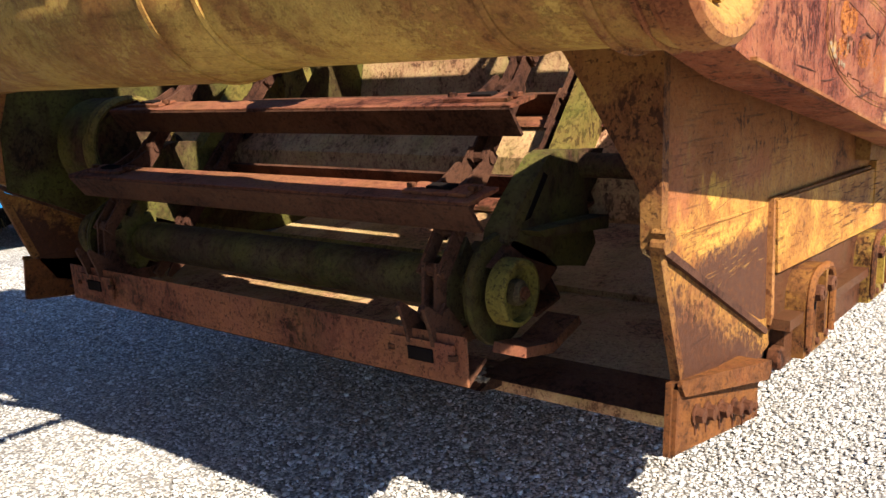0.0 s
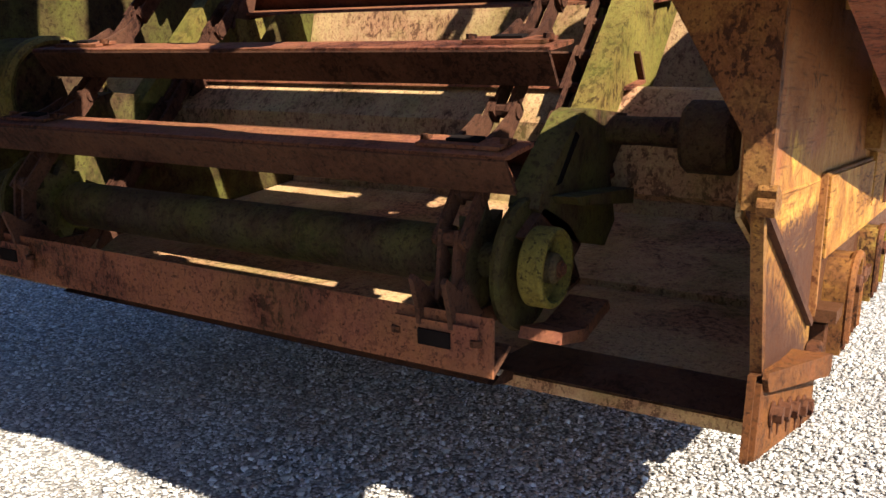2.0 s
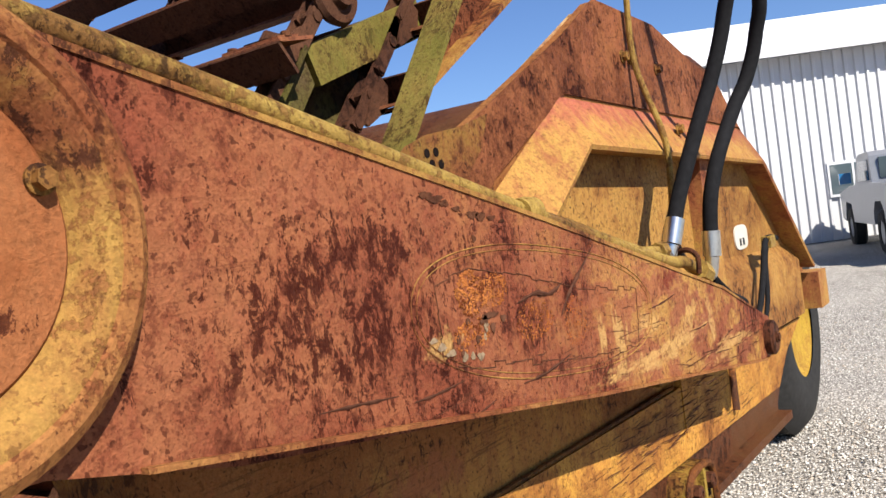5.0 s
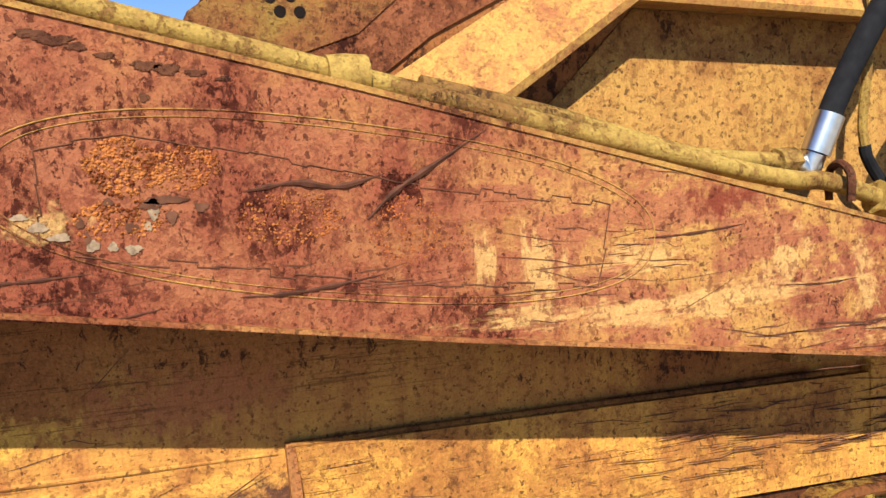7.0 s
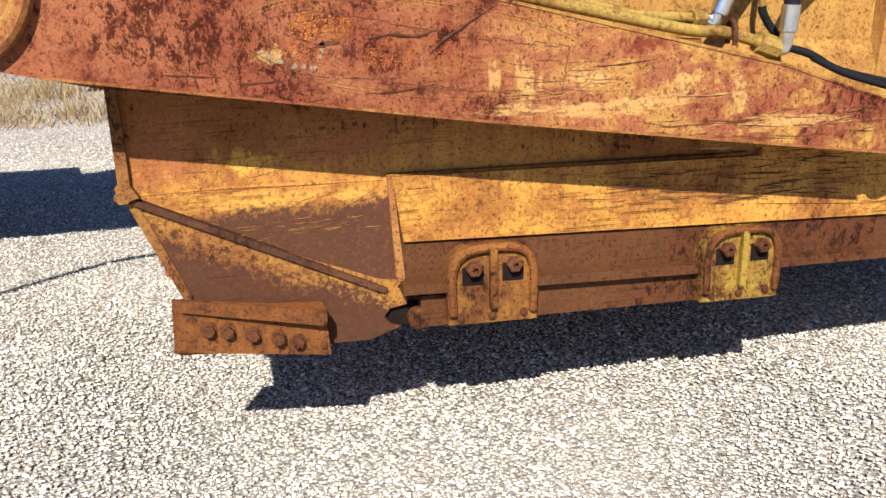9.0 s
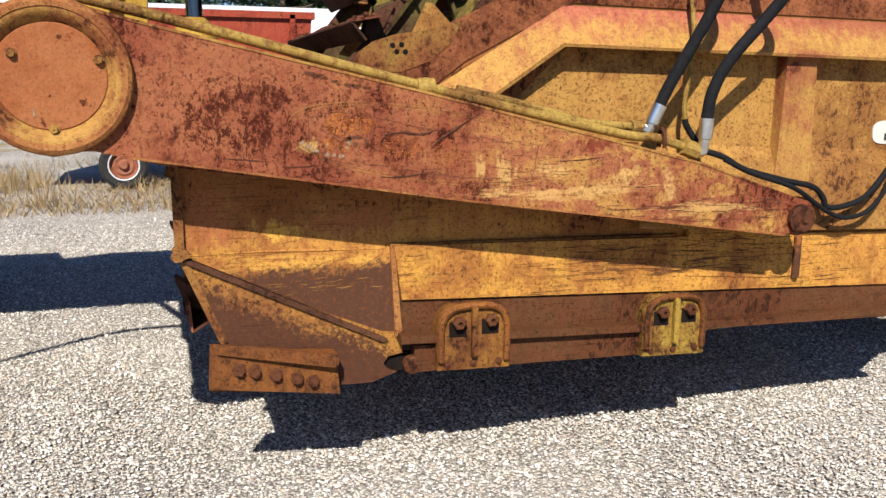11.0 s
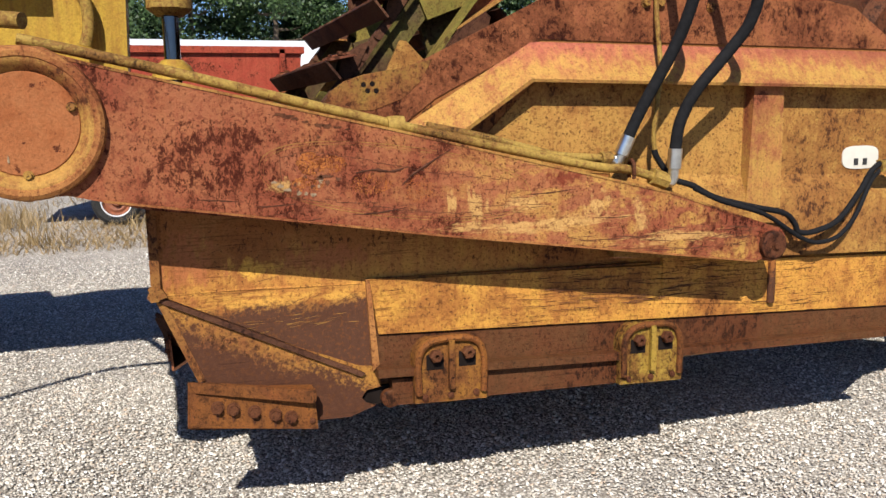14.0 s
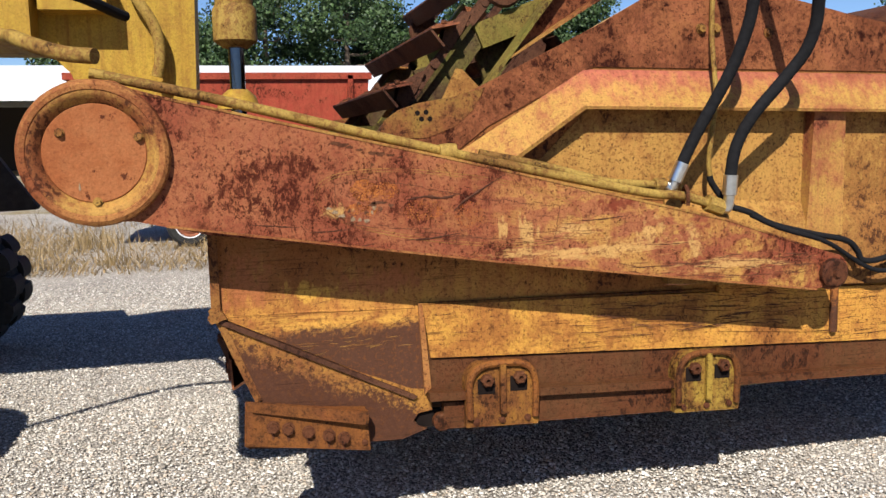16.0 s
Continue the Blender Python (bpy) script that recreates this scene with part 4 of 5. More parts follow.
def roller_guard(x, z, yellow):
    """Arched guard bolted over the rail, with a middle rib and two deep bolt holes."""
    y = -0.068
    g = part("roller_guard", prism([(x - 0.145, z - 0.135), (x + 0.15, z - 0.145), (x + 0.15, z + 0.03), *[(x + 0.15 - 0.08 + 0.08 * math.cos(a), z + 0.03 + 0.085 * math.sin(a)) for a in (0.3, 0.6, 0.95, 1.3)], *[(x - 0.145 + 0.08 - 0.08 * math.cos(a), z + 0.035 + 0.085 * math.sin(a)) for a in (1.3, 0.95, 0.6, 0.3)], (x - 0.145, z + 0.035)], y, -0.005, 0.012), "guard_b" if yellow else "guard", near_side, "arched cast guard with two bolts")
    rim = bmesh.new()
    line = [(x - 0.13, y - 0.006, z - 0.10), (x - 0.13, y - 0.006, z + 0.04), (x - 0.09, y - 0.006, z + 0.10), (x + 0.0, y - 0.006, z + 0.113), (x + 0.095, y - 0.006, z + 0.10), (x + 0.135, y - 0.006, z + 0.035), (x + 0.135, y - 0.006, z - 0.11)]
    sweep(line, 0.014, 8, rim)
    part("raised_edge", rim, "bit", g)
    part("rib", box(x - 0.011, x + 0.011, y - 0.022, y, z - 0.085, z + 0.11, 0.007), "guard_b" if yellow else "guard", g)
    for dx, dz in ((-0.062, 0.042), (0.070, 0.045)):
        part("hole", prism([(x + dx - 0.036, z + dz - 0.048), (x + dx + 0.034, z + dz - 0.05), (x + dx + 0.034, z + dz + 0.012), (x + dx - 0.036, z + dz + 0.012)], y - 0.002, y + 0.01, 0.001), "hole", g)
        b = lathe([(0.026, 0.0), (0.026, -0.024), (0.020, -0.030), (0.010, -0.030), (0.010, -0.018), (0.001, -0.018)], (x + dx, y - 0.001, z + dz + 0.008), "y", 6)
        part("bolt", b, "bolt", g, "hexagon socket bolt")
    for dx in (-0.105, 0.0, 0.105):
        part("rivet", lathe([(0.014, 0), (0.012, -0.008), (0.001, -0.010)], (x + dx, y, z - 0.115), "y", 12), "bolt", g)
    return g


roller_guard(1.085, 0.578, False)
roller_guard(1.975, 0.550, True)

# router bit at the front corner, near and far: a wedge that thickens to the rear
def wedge(bm, near, front=0.016, rear=0.056):
    """Lean the outer face of a plate outwards from the front to the rear."""
    for vtx in bm.verts:
        depth = -vtx.co.y if near else vtx.co.y - WIDE
        if depth > 0.005:
            grow = depth / 0.05 * (front + (rear - front) * max(0.0, min(1.0, (vtx.co.x - 0.11) / 0.45)))
            vtx.co.y = -grow if near else WIDE + grow
    return bm


for near in (True, False):
    y0, y1, out = (-0.05, 0.004, -1) if near else (WIDE + 0.05, WIDE - 0.004, 1)
    bit = part("router_bit", wedge(prism([(0.119, 0.590), (0.555, 0.548), (0.566, 0.390), (0.112, 0.440)], y0, y1, 0.005), near), "bit", scraper, "bolted rusty cutter block on the bowl corner")
    part("blade", prism([(0.112, 0.605), (0.102, 0.436), (0.12, 0.428), (0.55, 0.388), (0.55, 0.54)], *((-0.006, 0.008) if near else (WIDE + 0.006, WIDE - 0.008)), 0.004), "bit", bit, "worn lower blade")
    ridge = wedge(prism([(0.117, 0.600), (0.135, 0.572), (0.545, 0.502), (0.557, 0.512), (0.558, 0.550), (0.122, 0.612)], y0 + out * 0.030, y0, 0.008), near)
    part("ridge", ridge, "bit", bit, "raised ridge of the cutter, orange rust")
    for x, z in ((0.209, 0.507), (0.264, 0.497), (0.337, 0.480), (0.412, 0.461), (0.468, 0.447)):
        skin = 0.016 + 0.040 * (x - 0.11) / 0.45
        part("bolt", hexbolt(x, -skin if near else WIDE + skin, z, 0.0185, 0.022, out=out, turn=x * 9), "bolt", bit)
        part("rust_run", prism([(x - 0.010, z - 0.014), (x + 0.008, z - 0.014), (x + 0.002, z - 0.045), (x - 0.004, z - 0.05)], (-skin - 0.0022) if near else (WIDE + skin + 0.0022), (-skin + 0.004) if near else (WIDE + skin - 0.004), 0.0), "bolt", bit)
    part("bolt", lathe([(0.012, 0), (0.010, out * 0.006), (0.001, out * 0.008)], (0.545, -0.055 if near else WIDE + 0.055, 0.425), "y", 12), "bolt", bit)

# cutting edge across the front, with dirt on it
for y0, y1, x, z in ((0.04, 0.60, 0.31, 0.045), (0.605, WIDE - 0.605, 0.29, 0.008), (WIDE - 0.60, WIDE - 0.04, 0.31, 0.045)):
    part("cutting_edge", prism([(x - 0.04, 0.415 + z), (x + 0.03, 0.400 + z), (x + 0.16, 0.405), (x + 0.16, 0.435 + z), (x + 0.03, 0.438 + z)], y0, y1, 0.004), "chain", scraper, "worn dark cutting edge")
part("back_wall", prism([(2.02, 0.50), (2.10, 0.50), (2.36, 1.80), (2.28, 1.80)], 0.05, WIDE - 0.05, 0.004), "inner", scraper, "rusty ejector wall at the back of the bowl")
part("inner_ledge", prism([(1.2, 0.47), (2.03, 0.53), (2.03, 0.62), (1.2, 0.50)], 0.05, WIDE - 0.05, 0.004), "inner", scraper)

dirt = bmesh.new()
g = random.Random(12)
for i in range(420):
    y = g.uniform(0.60, 1.9)
    x = g.uniform(0.255, 0.38)
    r = g.uniform(0.004, 0.011)
    own = bmesh.new()
    bmesh.ops.create_icosphere(own, subdivisions=1, radius=r)
    for vtx in own.verts:
        vtx.co *= g.uniform(0.75, 1.15)
    bmesh.ops.translate(own, verts=own.verts, vec=(x, y, 0.444 + 0.5 * r + g.uniform(0, 0.012)))
    join(dirt, own)
heap = finish("gravel_on_edge", dirt, "grit", scraper, "loose gravel lying on the cutting edge", smooth=False)
heap["kind"] = "stuff"
part("packed_soil", prism([(0.252, 0.424), (0.275, 0.452), (0.34, 0.462), (0.44, 0.440)], 0.62, 1.95, 0.006), "nose", scraper, "packed brown soil on the edge")

# rear drum-like tank and rear wheels
tank = lathe([(0.001, 0.0), (0.60, 0.0), (0.66, 0.05), (0.66, 2.5), (0.60, 2.55), (0.001, 2.55)], (3.95, 0.33, 1.62), "y", 64)
part("round_back", tank, "rail", scraper, "large curved rusty back plate of the bowl")
for near in (True, False):
    yc = 0.16 if near else WIDE - 0.56
    wheel = part("rear_wheel", lathe([(0.33, 0.02), (0.46, 0.0), (0.60, 0.03), (0.68, 0.10), (0.68, 0.30), (0.60, 0.37), (0.46, 0.40), (0.33, 0.38)], (4.95, yc, 0.67), "y", 64, close=False), "tyre", scraper, "black rubber tyre")
    part("rim", lathe([(0.001, 0.12), (0.12, 0.12), (0.30, 0.07), (0.34, 0.03), (0.34, 0.37), (0.001, 0.30)], (4.95, yc, 0.67), "y", 40), "goose", wheel, "yellow wheel rim")
part("rear_frame", box(3.6, 6.0, 0.8, 2.4, 0.8, 1.3, 0.02), "bowl", scraper)
part("push_block", box(4.14, 4.36, -0.10, 0.10, 0.86, 1.05, 0.02), "lip", scraper)

# ---------------------------------------------------------------- hydraulic lines
pipe1 = sweep([(-0.30, -0.175, 1.852), (-0.24, -0.175, 1.838), (0.13, -0.175, 1.745), (0.86, -0.175, 1.548), (1.60, -0.175, 1.365), (1.78, -0.175, 1.338), (1.92, -0.175, 1.295)], 0.0175, 16)
line_a = part("hydraulic_pipe", pipe1, "pipe", scraper, "yellow painted pipe along the arm")
part("coupling", lathe([(0.030, -0.03), (0.032, 0.0), (0.030, 0.03)], (0.87, -0.175, 1.545), "x", 16), "pipe", line_a)
part("union", sweep([(1.90, -0.175, 1.302), (1.965, -0.175, 1.278)], 0.034, 8, curved=False), "pipe", line_a)
part("clamp", sweep([(1.80, -0.21, 1.30), (1.80, -0.21, 1.35), (1.81, -0.175, 1.37), (1.82, -0.14, 1.35), (1.82, -0.14, 1.30)], 0.008, 8), "bolt", line_a)
line_b = part("hydraulic_pipe", sweep([(1.00, -0.13, 1.535), (1.205, -0.13, 1.487), (1.40, -0.13, 1.432), (1.52, -0.13, 1.400), (1.66, -0.13, 1.385), (1.745, -0.13, 1.378)], 0.016, 14), "pipe", scraper, "second yellow pipe")
part("union", sweep([(1.70, -0.13, 1.378), (1.745, -0.13, 1.378)], 0.028, 8, curved=False), "pipe", line_b)


def hose(points, start, r=0.0228):
    h = part("hydraulic_hose", sweep(points, r, 18), "rubber", scraper, "thick black rubber hose")
    a, b = Vector(points[0]), Vector(points[1])
    way = (b - a).normalized()
    part("ferrule", sweep([a - way * 0.015, a + way * 0.062], 0.0275, 20, curved=False), "steel", h, "shiny crimped steel ferrule")
    part("elbow", sweep([Vector(start), (Vector(start) + a - way * 0.05) / 2 + Vector((0.012, 0, -0.012)), a - way * 0.015], 0.021, 14), "steel", h, "bent steel elbow fitting")
    return h


hose([(1.785, -0.15, 1.405), (1.823, -0.165, 1.5), (1.867, -0.19, 1.6), (1.943, -0.235, 1.761), (1.981, -0.275, 1.879), (2.001, -0.32, 2.028), (1.976, -0.36, 2.208), (1.93, -0.30, 2.5), (1.85, 0.0, 2.75)], (1.742, -0.135, 1.378))
hose([(1.985, -0.20, 1.345), (1.989, -0.205, 1.43), (2.005, -0.215, 1.52), (2.061, -0.235, 1.629), (2.183, -0.27, 1.775), (2.24, -0.31, 1.873), (2.252, -0.35, 1.997), (2.21, -0.38, 2.154), (2.10, -0.30, 2.5), (1.95, 0.0, 2.75)], (1.955, -0.180, 1.285))
thin = part("grease_line", sweep([(2.02, -0.03, 2.2), (2.011, -0.03, 1.96), (1.985, -0.10, 1.72), (1.962, -0.11, 1.568), (1.955, -0.10, 1.434), (1.985, -0.10, 1.345), (2.03, -0.12, 1.28)], 0.010, 10), "pipe", scraper, "thin yellow tube")
part("black_sleeve", sweep([(1.957, -0.102, 1.40), (1.962, -0.102, 1.38), (1.985, -0.102, 1.345), (2.02, -0.115, 1.29)], 0.0125, 10), "rubber", thin)
part("control_cable", sweep([(2.03, -0.13, 1.275), (2.10, -0.16, 1.25), (2.215, -0.15, 1.193), (2.41, -0.14, 1.14), (2.58, -0.12, 1.10), (2.645, -0.11, 1.05), (2.67, -0.11, 1.01), (2.75, -0.11, 1.005), (2.885, -0.10, 1.042), (3.0, -0.10, 1.16), (3.07, -0.10, 1.255), (3.15, -0.10, 1.285), (3.30, -0.10, 1.27)], 0.0125, 10), "rubber", scraper, "thin black cable in a slack loop")
part("control_cable", sweep([(2.10, -0.17, 1.24), (2.23, -0.17, 1.18), (2.45, -0.15, 1.11), (2.60, -0.12, 1.03), (2.68, -0.11, 0.985), (2.77, -0.11, 0.955), (2.885, -0.11, 0.975), (2.975, -0.11, 1.06), (3.06, -0.10, 1.20), (3.13, -0.10, 1.268)], 0.010, 10), "rubber", scraper, "second thin black cable")
part("cable_clip", box(3.10, 3.19, -0.12, -0.08, 1.26, 1.31, 0.008), "pipe", scraper)

# the arms hang a little lower at the tube, turned about the pivot pins
LOWER = Matrix.Translation((2.435, 0, 0.99)) @ Matrix.Rotation(-math.atan(0.065 / 2.74), 4, "Y") @ Matrix.Translation((-2.435, 0, -0.99))
for ob in scraper.children:
    if ob.name.split(".")[0] in ("draft_arm", "draft_tube", "hydraulic_pipe", "hydraulic_hose", "grease_line", "control_cable"):
        ob.matrix_basis = LOWER

# oval sticker on the side
stk = prism([(3.08 + 0.102 * math.copysign(abs(math.cos(a)) ** 0.6, math.cos(a)), 1.32 + 0.052 * math.copysign(abs(math.sin(a)) ** 0.6, math.sin(a))) for a in [i * math.pi / 16 for i in range(32)]], -0.009, -0.003, 0)
sticker = part("sticker", stk, "sticker", near_side, "small worn white oval sticker")
for x in (3.055, 3.105):
    part("mark", box(x - 0.012, x + 0.012, -0.011, -0.008, 1.285, 1.315, 0), "ink", sticker)

# ---------------------------------------------------------------- elevator
elevator = thing("elevator", "inclined flight elevator with rusty paddles and chains in the bowl mouth", "elevator", (0.43, 1.6, 0.40))
UX, UZ = 0.64, 0.7684
SX, SZ, SR = 0.242, 0.726, 0.145


def on_chain(s):
    """Place and outward normal at a distance along the front run, from the foot of the sprocket; below nought round it and up the back."""
    half = math.pi * SR
    nx, nz = -UZ, UX
    if s >= 0:
        return SX + SR * nx + UX * s, SZ + SR * nz + UZ * s, nx, nz
    if -s > half:
        return SX - SR * nx + UX * (-s - half), SZ - SR * nz + UZ * (-s - half), -nx, -nz
    a = math.atan2(nz, nx) + (-s) / SR
    return SX + SR * math.cos(a), SZ + SR * math.sin(a), math.cos(a), math.sin(a)


CHAIN_Y = 0.645
EY0, EY1 = 0.51, WIDE - 0.47
E0 = elevator.location.copy()


def epart(name, bm, material, parent=None, label=""):
    bmesh.ops.translate(bm, verts=bm.verts, vec=-E0)
    return part(name, bm, material, parent or elevator, label)


def flight(s):
    x, z, nx, nz = on_chain(s)
    tx, tz = nz, -nx

    def P(a, b):
        return (x + nx * a + tx * b, z + nz * a + tz * b)
    # a folded plate: broad rusted face and a lip turned down along its outer edge
    prof = [P(0.048, 0.068), P(0.128, -0.027), P(0.133, -0.036), P(0.130, -0.042), P(0.118, -0.032), P(0.044, 0.058)]
    f = epart("flight", prism(prof, EY0, EY1, 0.003), "flight", None, "rusted folded paddle plate")
    # rusty like the face, but coloured darker for the shade on its front
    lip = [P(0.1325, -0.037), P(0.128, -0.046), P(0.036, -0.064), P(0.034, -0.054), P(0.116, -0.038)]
    epart("lip", prism(lip, EY0 + 0.003, EY1 - 0.003, 0.003), "chain", f, "downturned rusty lip, darkened as the shaded side of the plate")
    for y in (CHAIN_Y - 0.04, CHAIN_Y + 0.04, WIDE - CHAIN_Y - 0.04, WIDE - CHAIN_Y + 0.04):
        poly = [P(0.0, -0.03), P(0.045, -0.03), P(0.075, 0.030), P(0.082, 0.045), P(0.060, 0.085), P(0.035, 0.150), P(0.022, 0.152), P(0.0, 0.06)]
        epart("bracket", prism(poly, y - 0.006, y + 0.006, 0.002), "chain", f, "pointed steel bracket")
    for y in (CHAIN_Y, WIDE - CHAIN_Y):
        pad = [P(0.066, 0.052), P(0.116, -0.010), P(0.122, -0.004), P(0.072, 0.058)]
        p = epart("attachment_pad", prism(pad, y - 0.105, y + 0.105, 0.003), "flight", f, "bolted chain attachment")
        slot = [P(0.083, 0.040), P(0.105, 0.012), P(0.1125, 0.018), P(0.0905, 0.046)]
        epart("slot", prism(slot, y - 0.04, y + 0.04, 0.001), "hole", p)
    for y in (CHAIN_Y - 0.10, CHAIN_Y + 0.10, WIDE - CHAIN_Y - 0.10, WIDE - CHAIN_Y + 0.10):
        q = P(0.095, 0.022)
        b = lathe([(0.014, 0), (0.014, 0.014), (0.001, 0.016)], (q[0], y, q[1]), "z", 8)
        epart("bolt", b, "bolt", f)
    return f


for s in (-1.86, -1.53, -1.20, -0.87, -0.54, -0.21, 0.13, 0.43, 0.80, 1.17, 1.503, 1.895, 2.258, 2.618, 2.98):
    flight(s)
for s in (1.75, 2.1, 2.45, 2.8):
    flight(-math.pi * SR - s)


def chain(y):
    bm = bmesh.new()
    s, n = -math.pi * SR - 3.0, 0
    while s < 3.05:
        x0, z0, _, _ = on_chain(s)
        x1, z1, nx, nz = on_chain(s + 0.118)
        wide = 0.032 if n % 2 else 0.020
        d = Vector((x1 - x0, z1 - z0)).normalized()
        e = Vector((-d.y, d.x))
        for yy in (y - wide, y + wide):
            poly = [(x0 - d.x * 0.02 + e.x * w, z0 - d.y * 0.02 + e.y * w) for w in (-0.022, 0.022)] + [(x1 + d.x * 0.02 + e.x * w, z1 + d.y * 0.02 + e.y * w) for w in (0.022, -0.022)]
            prism(poly, yy - 0.005, yy + 0.005, 0.0, bm)
        lathe([(0.018, -0.042), (0.018, 0.042)], (x0, y, z0), "y", 10, bm)
        s += 0.118
        n += 1
    return epart("chain", bm, "chain", None, "heavy rusted link chain")


for y in (CHAIN_Y, WIDE - CHAIN_Y):
    chain(y)
    teeth = []
    for i in range(20):
        r = SR - 0.012 if i % 2 else SR - 0.055
        teeth.append((SX + r * math.cos(i * math.pi / 10), SZ + r * math.sin(i * math.pi / 10)))
    epart("sprocket", prism(teeth, y - 0.015, y + 0.015, 0.003), "elev", None, "dark sprocket wheel")

for near in (True, False):
    def yy(v):
        return v if near else WIDE - v
    out = -1 if near else 1
    # round green side disc beside the sprocket
    epart("side_disc", lathe([(0.001, -0.012), (0.150, -0.012), (0.154, 0.0), (0.150, 0.012), (0.001, 0.012)], (SX + 0.01, yy(0.535), SZ), "y", 40), "olive", None, "mossy green round side plate")
    # guide roller on the lower frame
    rim = [(0.024, 0.026), (0.074, 0.026), (0.084, 0.030), (0.089, 0.024), (0.089, -0.022), (0.085, -0.028), (0.076, -0.028), (0.071, -0.004), (0.024, 0.002)]
    roll = lathe([(r, d if near else -d) for r, d in rim], (0.205, yy(0.462), 0.735), "y", 44)
    r = epart("guide_roller", roll, "roller", None, "yellow-green grooved guide roller")
    epart("hub", lathe([(0.034, out * -0.02), (0.034, out * 0.022), (0.026, out * 0.032), (0.001, out * 0.032)], (0.205, yy(0.462), 0.735), "y", 20), "elev", r)
    epart("axle_nut", hexbolt(0.205, yy(0.462) + out * 0.032, 0.735, 0.014, 0.012, out=out), "bolt", r)
    # slotted frame leg that carries the roller
    leg = prism([(0.45, 1.062), (0.50, 1.075), (0.80, 1.06), (0.837, 1.033), (0.758, 0.983), (0.675, 0.91), (0.70, 0.85), (0.735, 0.775), (0.667, 0.714), (0.56, 0.735), (0.47, 0.750), (0.33, 0.80), (0.235, 0.855), (0.245, 0.885), (0.311, 0.949)], yy(0.50), yy(0.575), 0.014)
    lg = epart("frame_leg", leg, "elev", None, "dark mossy frame leg")
    epart("leg_slot", prism([(0.325, 0.90), (0.352, 0.905), (0.445, 1.01), (0.425, 1.02)], yy(0.497), yy(0.503), 0.001), "hole", lg)
    epart("leg_web", prism([(0.30, 0.88), (0.33, 0.86), (0.70, 0.83), (0.70, 0.87)], yy(0.44), yy(0.50), 0.008), "elev", lg)
    epart("foot_bracket", prism([(0.17, 0.80), (0.27, 0.855), (0.42, 0.80), (0.50, 0.74), (0.42, 0.69), (0.30, 0.72), (0.24, 0.77)], yy(0.50), yy(0.53), 0.01), "chain", lg, "rusty roller bracket")
    epart("bent_scraper", prism([(0.16, 0.58), (0.30, 0.555), (0.46, 0.60), (0.44, 0.625), (0.30, 0.585), (0.17, 0.605)], yy(0.40), yy(0.50), 0.006), "flight", lg, "bent rusty scraper plate")
    # pivot hub on the bowl side with its shaft
    hub = lathe([(0.001, 0.0), (0.075, 0.0), (0.090, 0.012), (0.090, 0.115), (0.078, 0.128), (0.05, 0.128)], (0.66, yy(0.175) if near else yy(0.303), 1.012), "y", 40)
    epart("pivot_hub", hub, "elev", None, "big dark round pivot hub")
    epart("pivot_arm", lathe([(0.040, -0.14), (0.036, 0.0), (0.040, 0.15)], (0.66, yy(0.42), 1.02), "y", 24), "elev", None)
    # slanting side frame with mossy yellow strip
    side_beam = prism([(0.60, 1.04), (1.00, 1.04), (1.60, 1.76), (1.215, 1.76)], yy(0.53), yy(0.60), 0.006)
    epart("side_beam", side_beam, "green", None, "slanting beam with mossy yellow paint")
    epart("beam_post", box(0.98, 1.03, yy(0.66) if near else yy(0.70), yy(0.70) if near else yy(0.66), 1.02, 1.36, 0.004), "green", None, "short mossy upright")
    strut = prism([(1.06, 1.665), (1.136, 1.762), (1.444, 2.154), (1.66, 2.43), (1.80, 2.40), (1.90, 2.31), (1.608, 2.12), (1.246, 1.891), (1.17, 1.80)], yy(0.30), yy(0.33), 0.004)
    st = epart("strut", strut, "upper", None, "rusty brown tapered strut plate")
    epart("strut_edge", prism([(1.236, 1.875), (1.246, 1.891), (1.92, 2.318), (1.935, 2.300)], yy(0.24), yy(0.34), 0.003), "ring", st, "yellow painted flange")
    epart("strut_edge", prism([(1.05, 1.665), (1.062, 1.66), (1.672, 2.43), (1.655, 2.44)], yy(0.24), yy(0.34), 0.003), "green", st, "mossy yellow flange")
    gus = epart("gusset", prism([(0.63, 1.56), (0.659, 1.625), (0.714, 1.664), (0.789, 1.689), (0.93, 1.712), (1.052, 1.746), (1.00, 1.66), (0.93, 1.60), (0.82, 1.56)], yy(-0.0088), yy(-0.0066), 0.0), "gusset", None, "drilled gusset plate, yellow paint and rust")
    for x, z in ((0.787, 1.652), (0.820, 1.655), (0.802, 1.630), (0.834, 1.630)):
        epart("drilled_hole", lathe([(0.0098, 0), (0.0095, out * 0.001)], (x, yy(-0.0092), z), "y", 16), "hole", gus)
    epart("speckled_plate", prism([(1.02, 1.70), (1.101, 1.865), (1.13, 1.86), (1.23, 1.76), (1.20, 1.66)], yy(0.60), yy(0.615), 0.003), "panel", None, "yellow plate speckled with rust")
    epart("frame_rail", prism([(0.86, 1.64), (0.98, 1.64), (1.26, 2.00), (1.18, 2.05)], yy(0.64), yy(0.70), 0.006), "elev", None, "dark frame rail")
    epart("rail_edge", prism([(0.845, 1.645), (0.86, 1.64), (1.18, 2.05), (1.168, 2.06)], yy(0.60), yy(0.72), 0.003), "olive", None, "mossy yellow edge strip")
    epart("upper_beam", prism([(1.19, 2.06), (1.235, 1.955), (1.80, 2.17), (1.78, 2.29)], yy(0.62), yy(0.70), 0.008), "green", None, "mossy yellow beam")
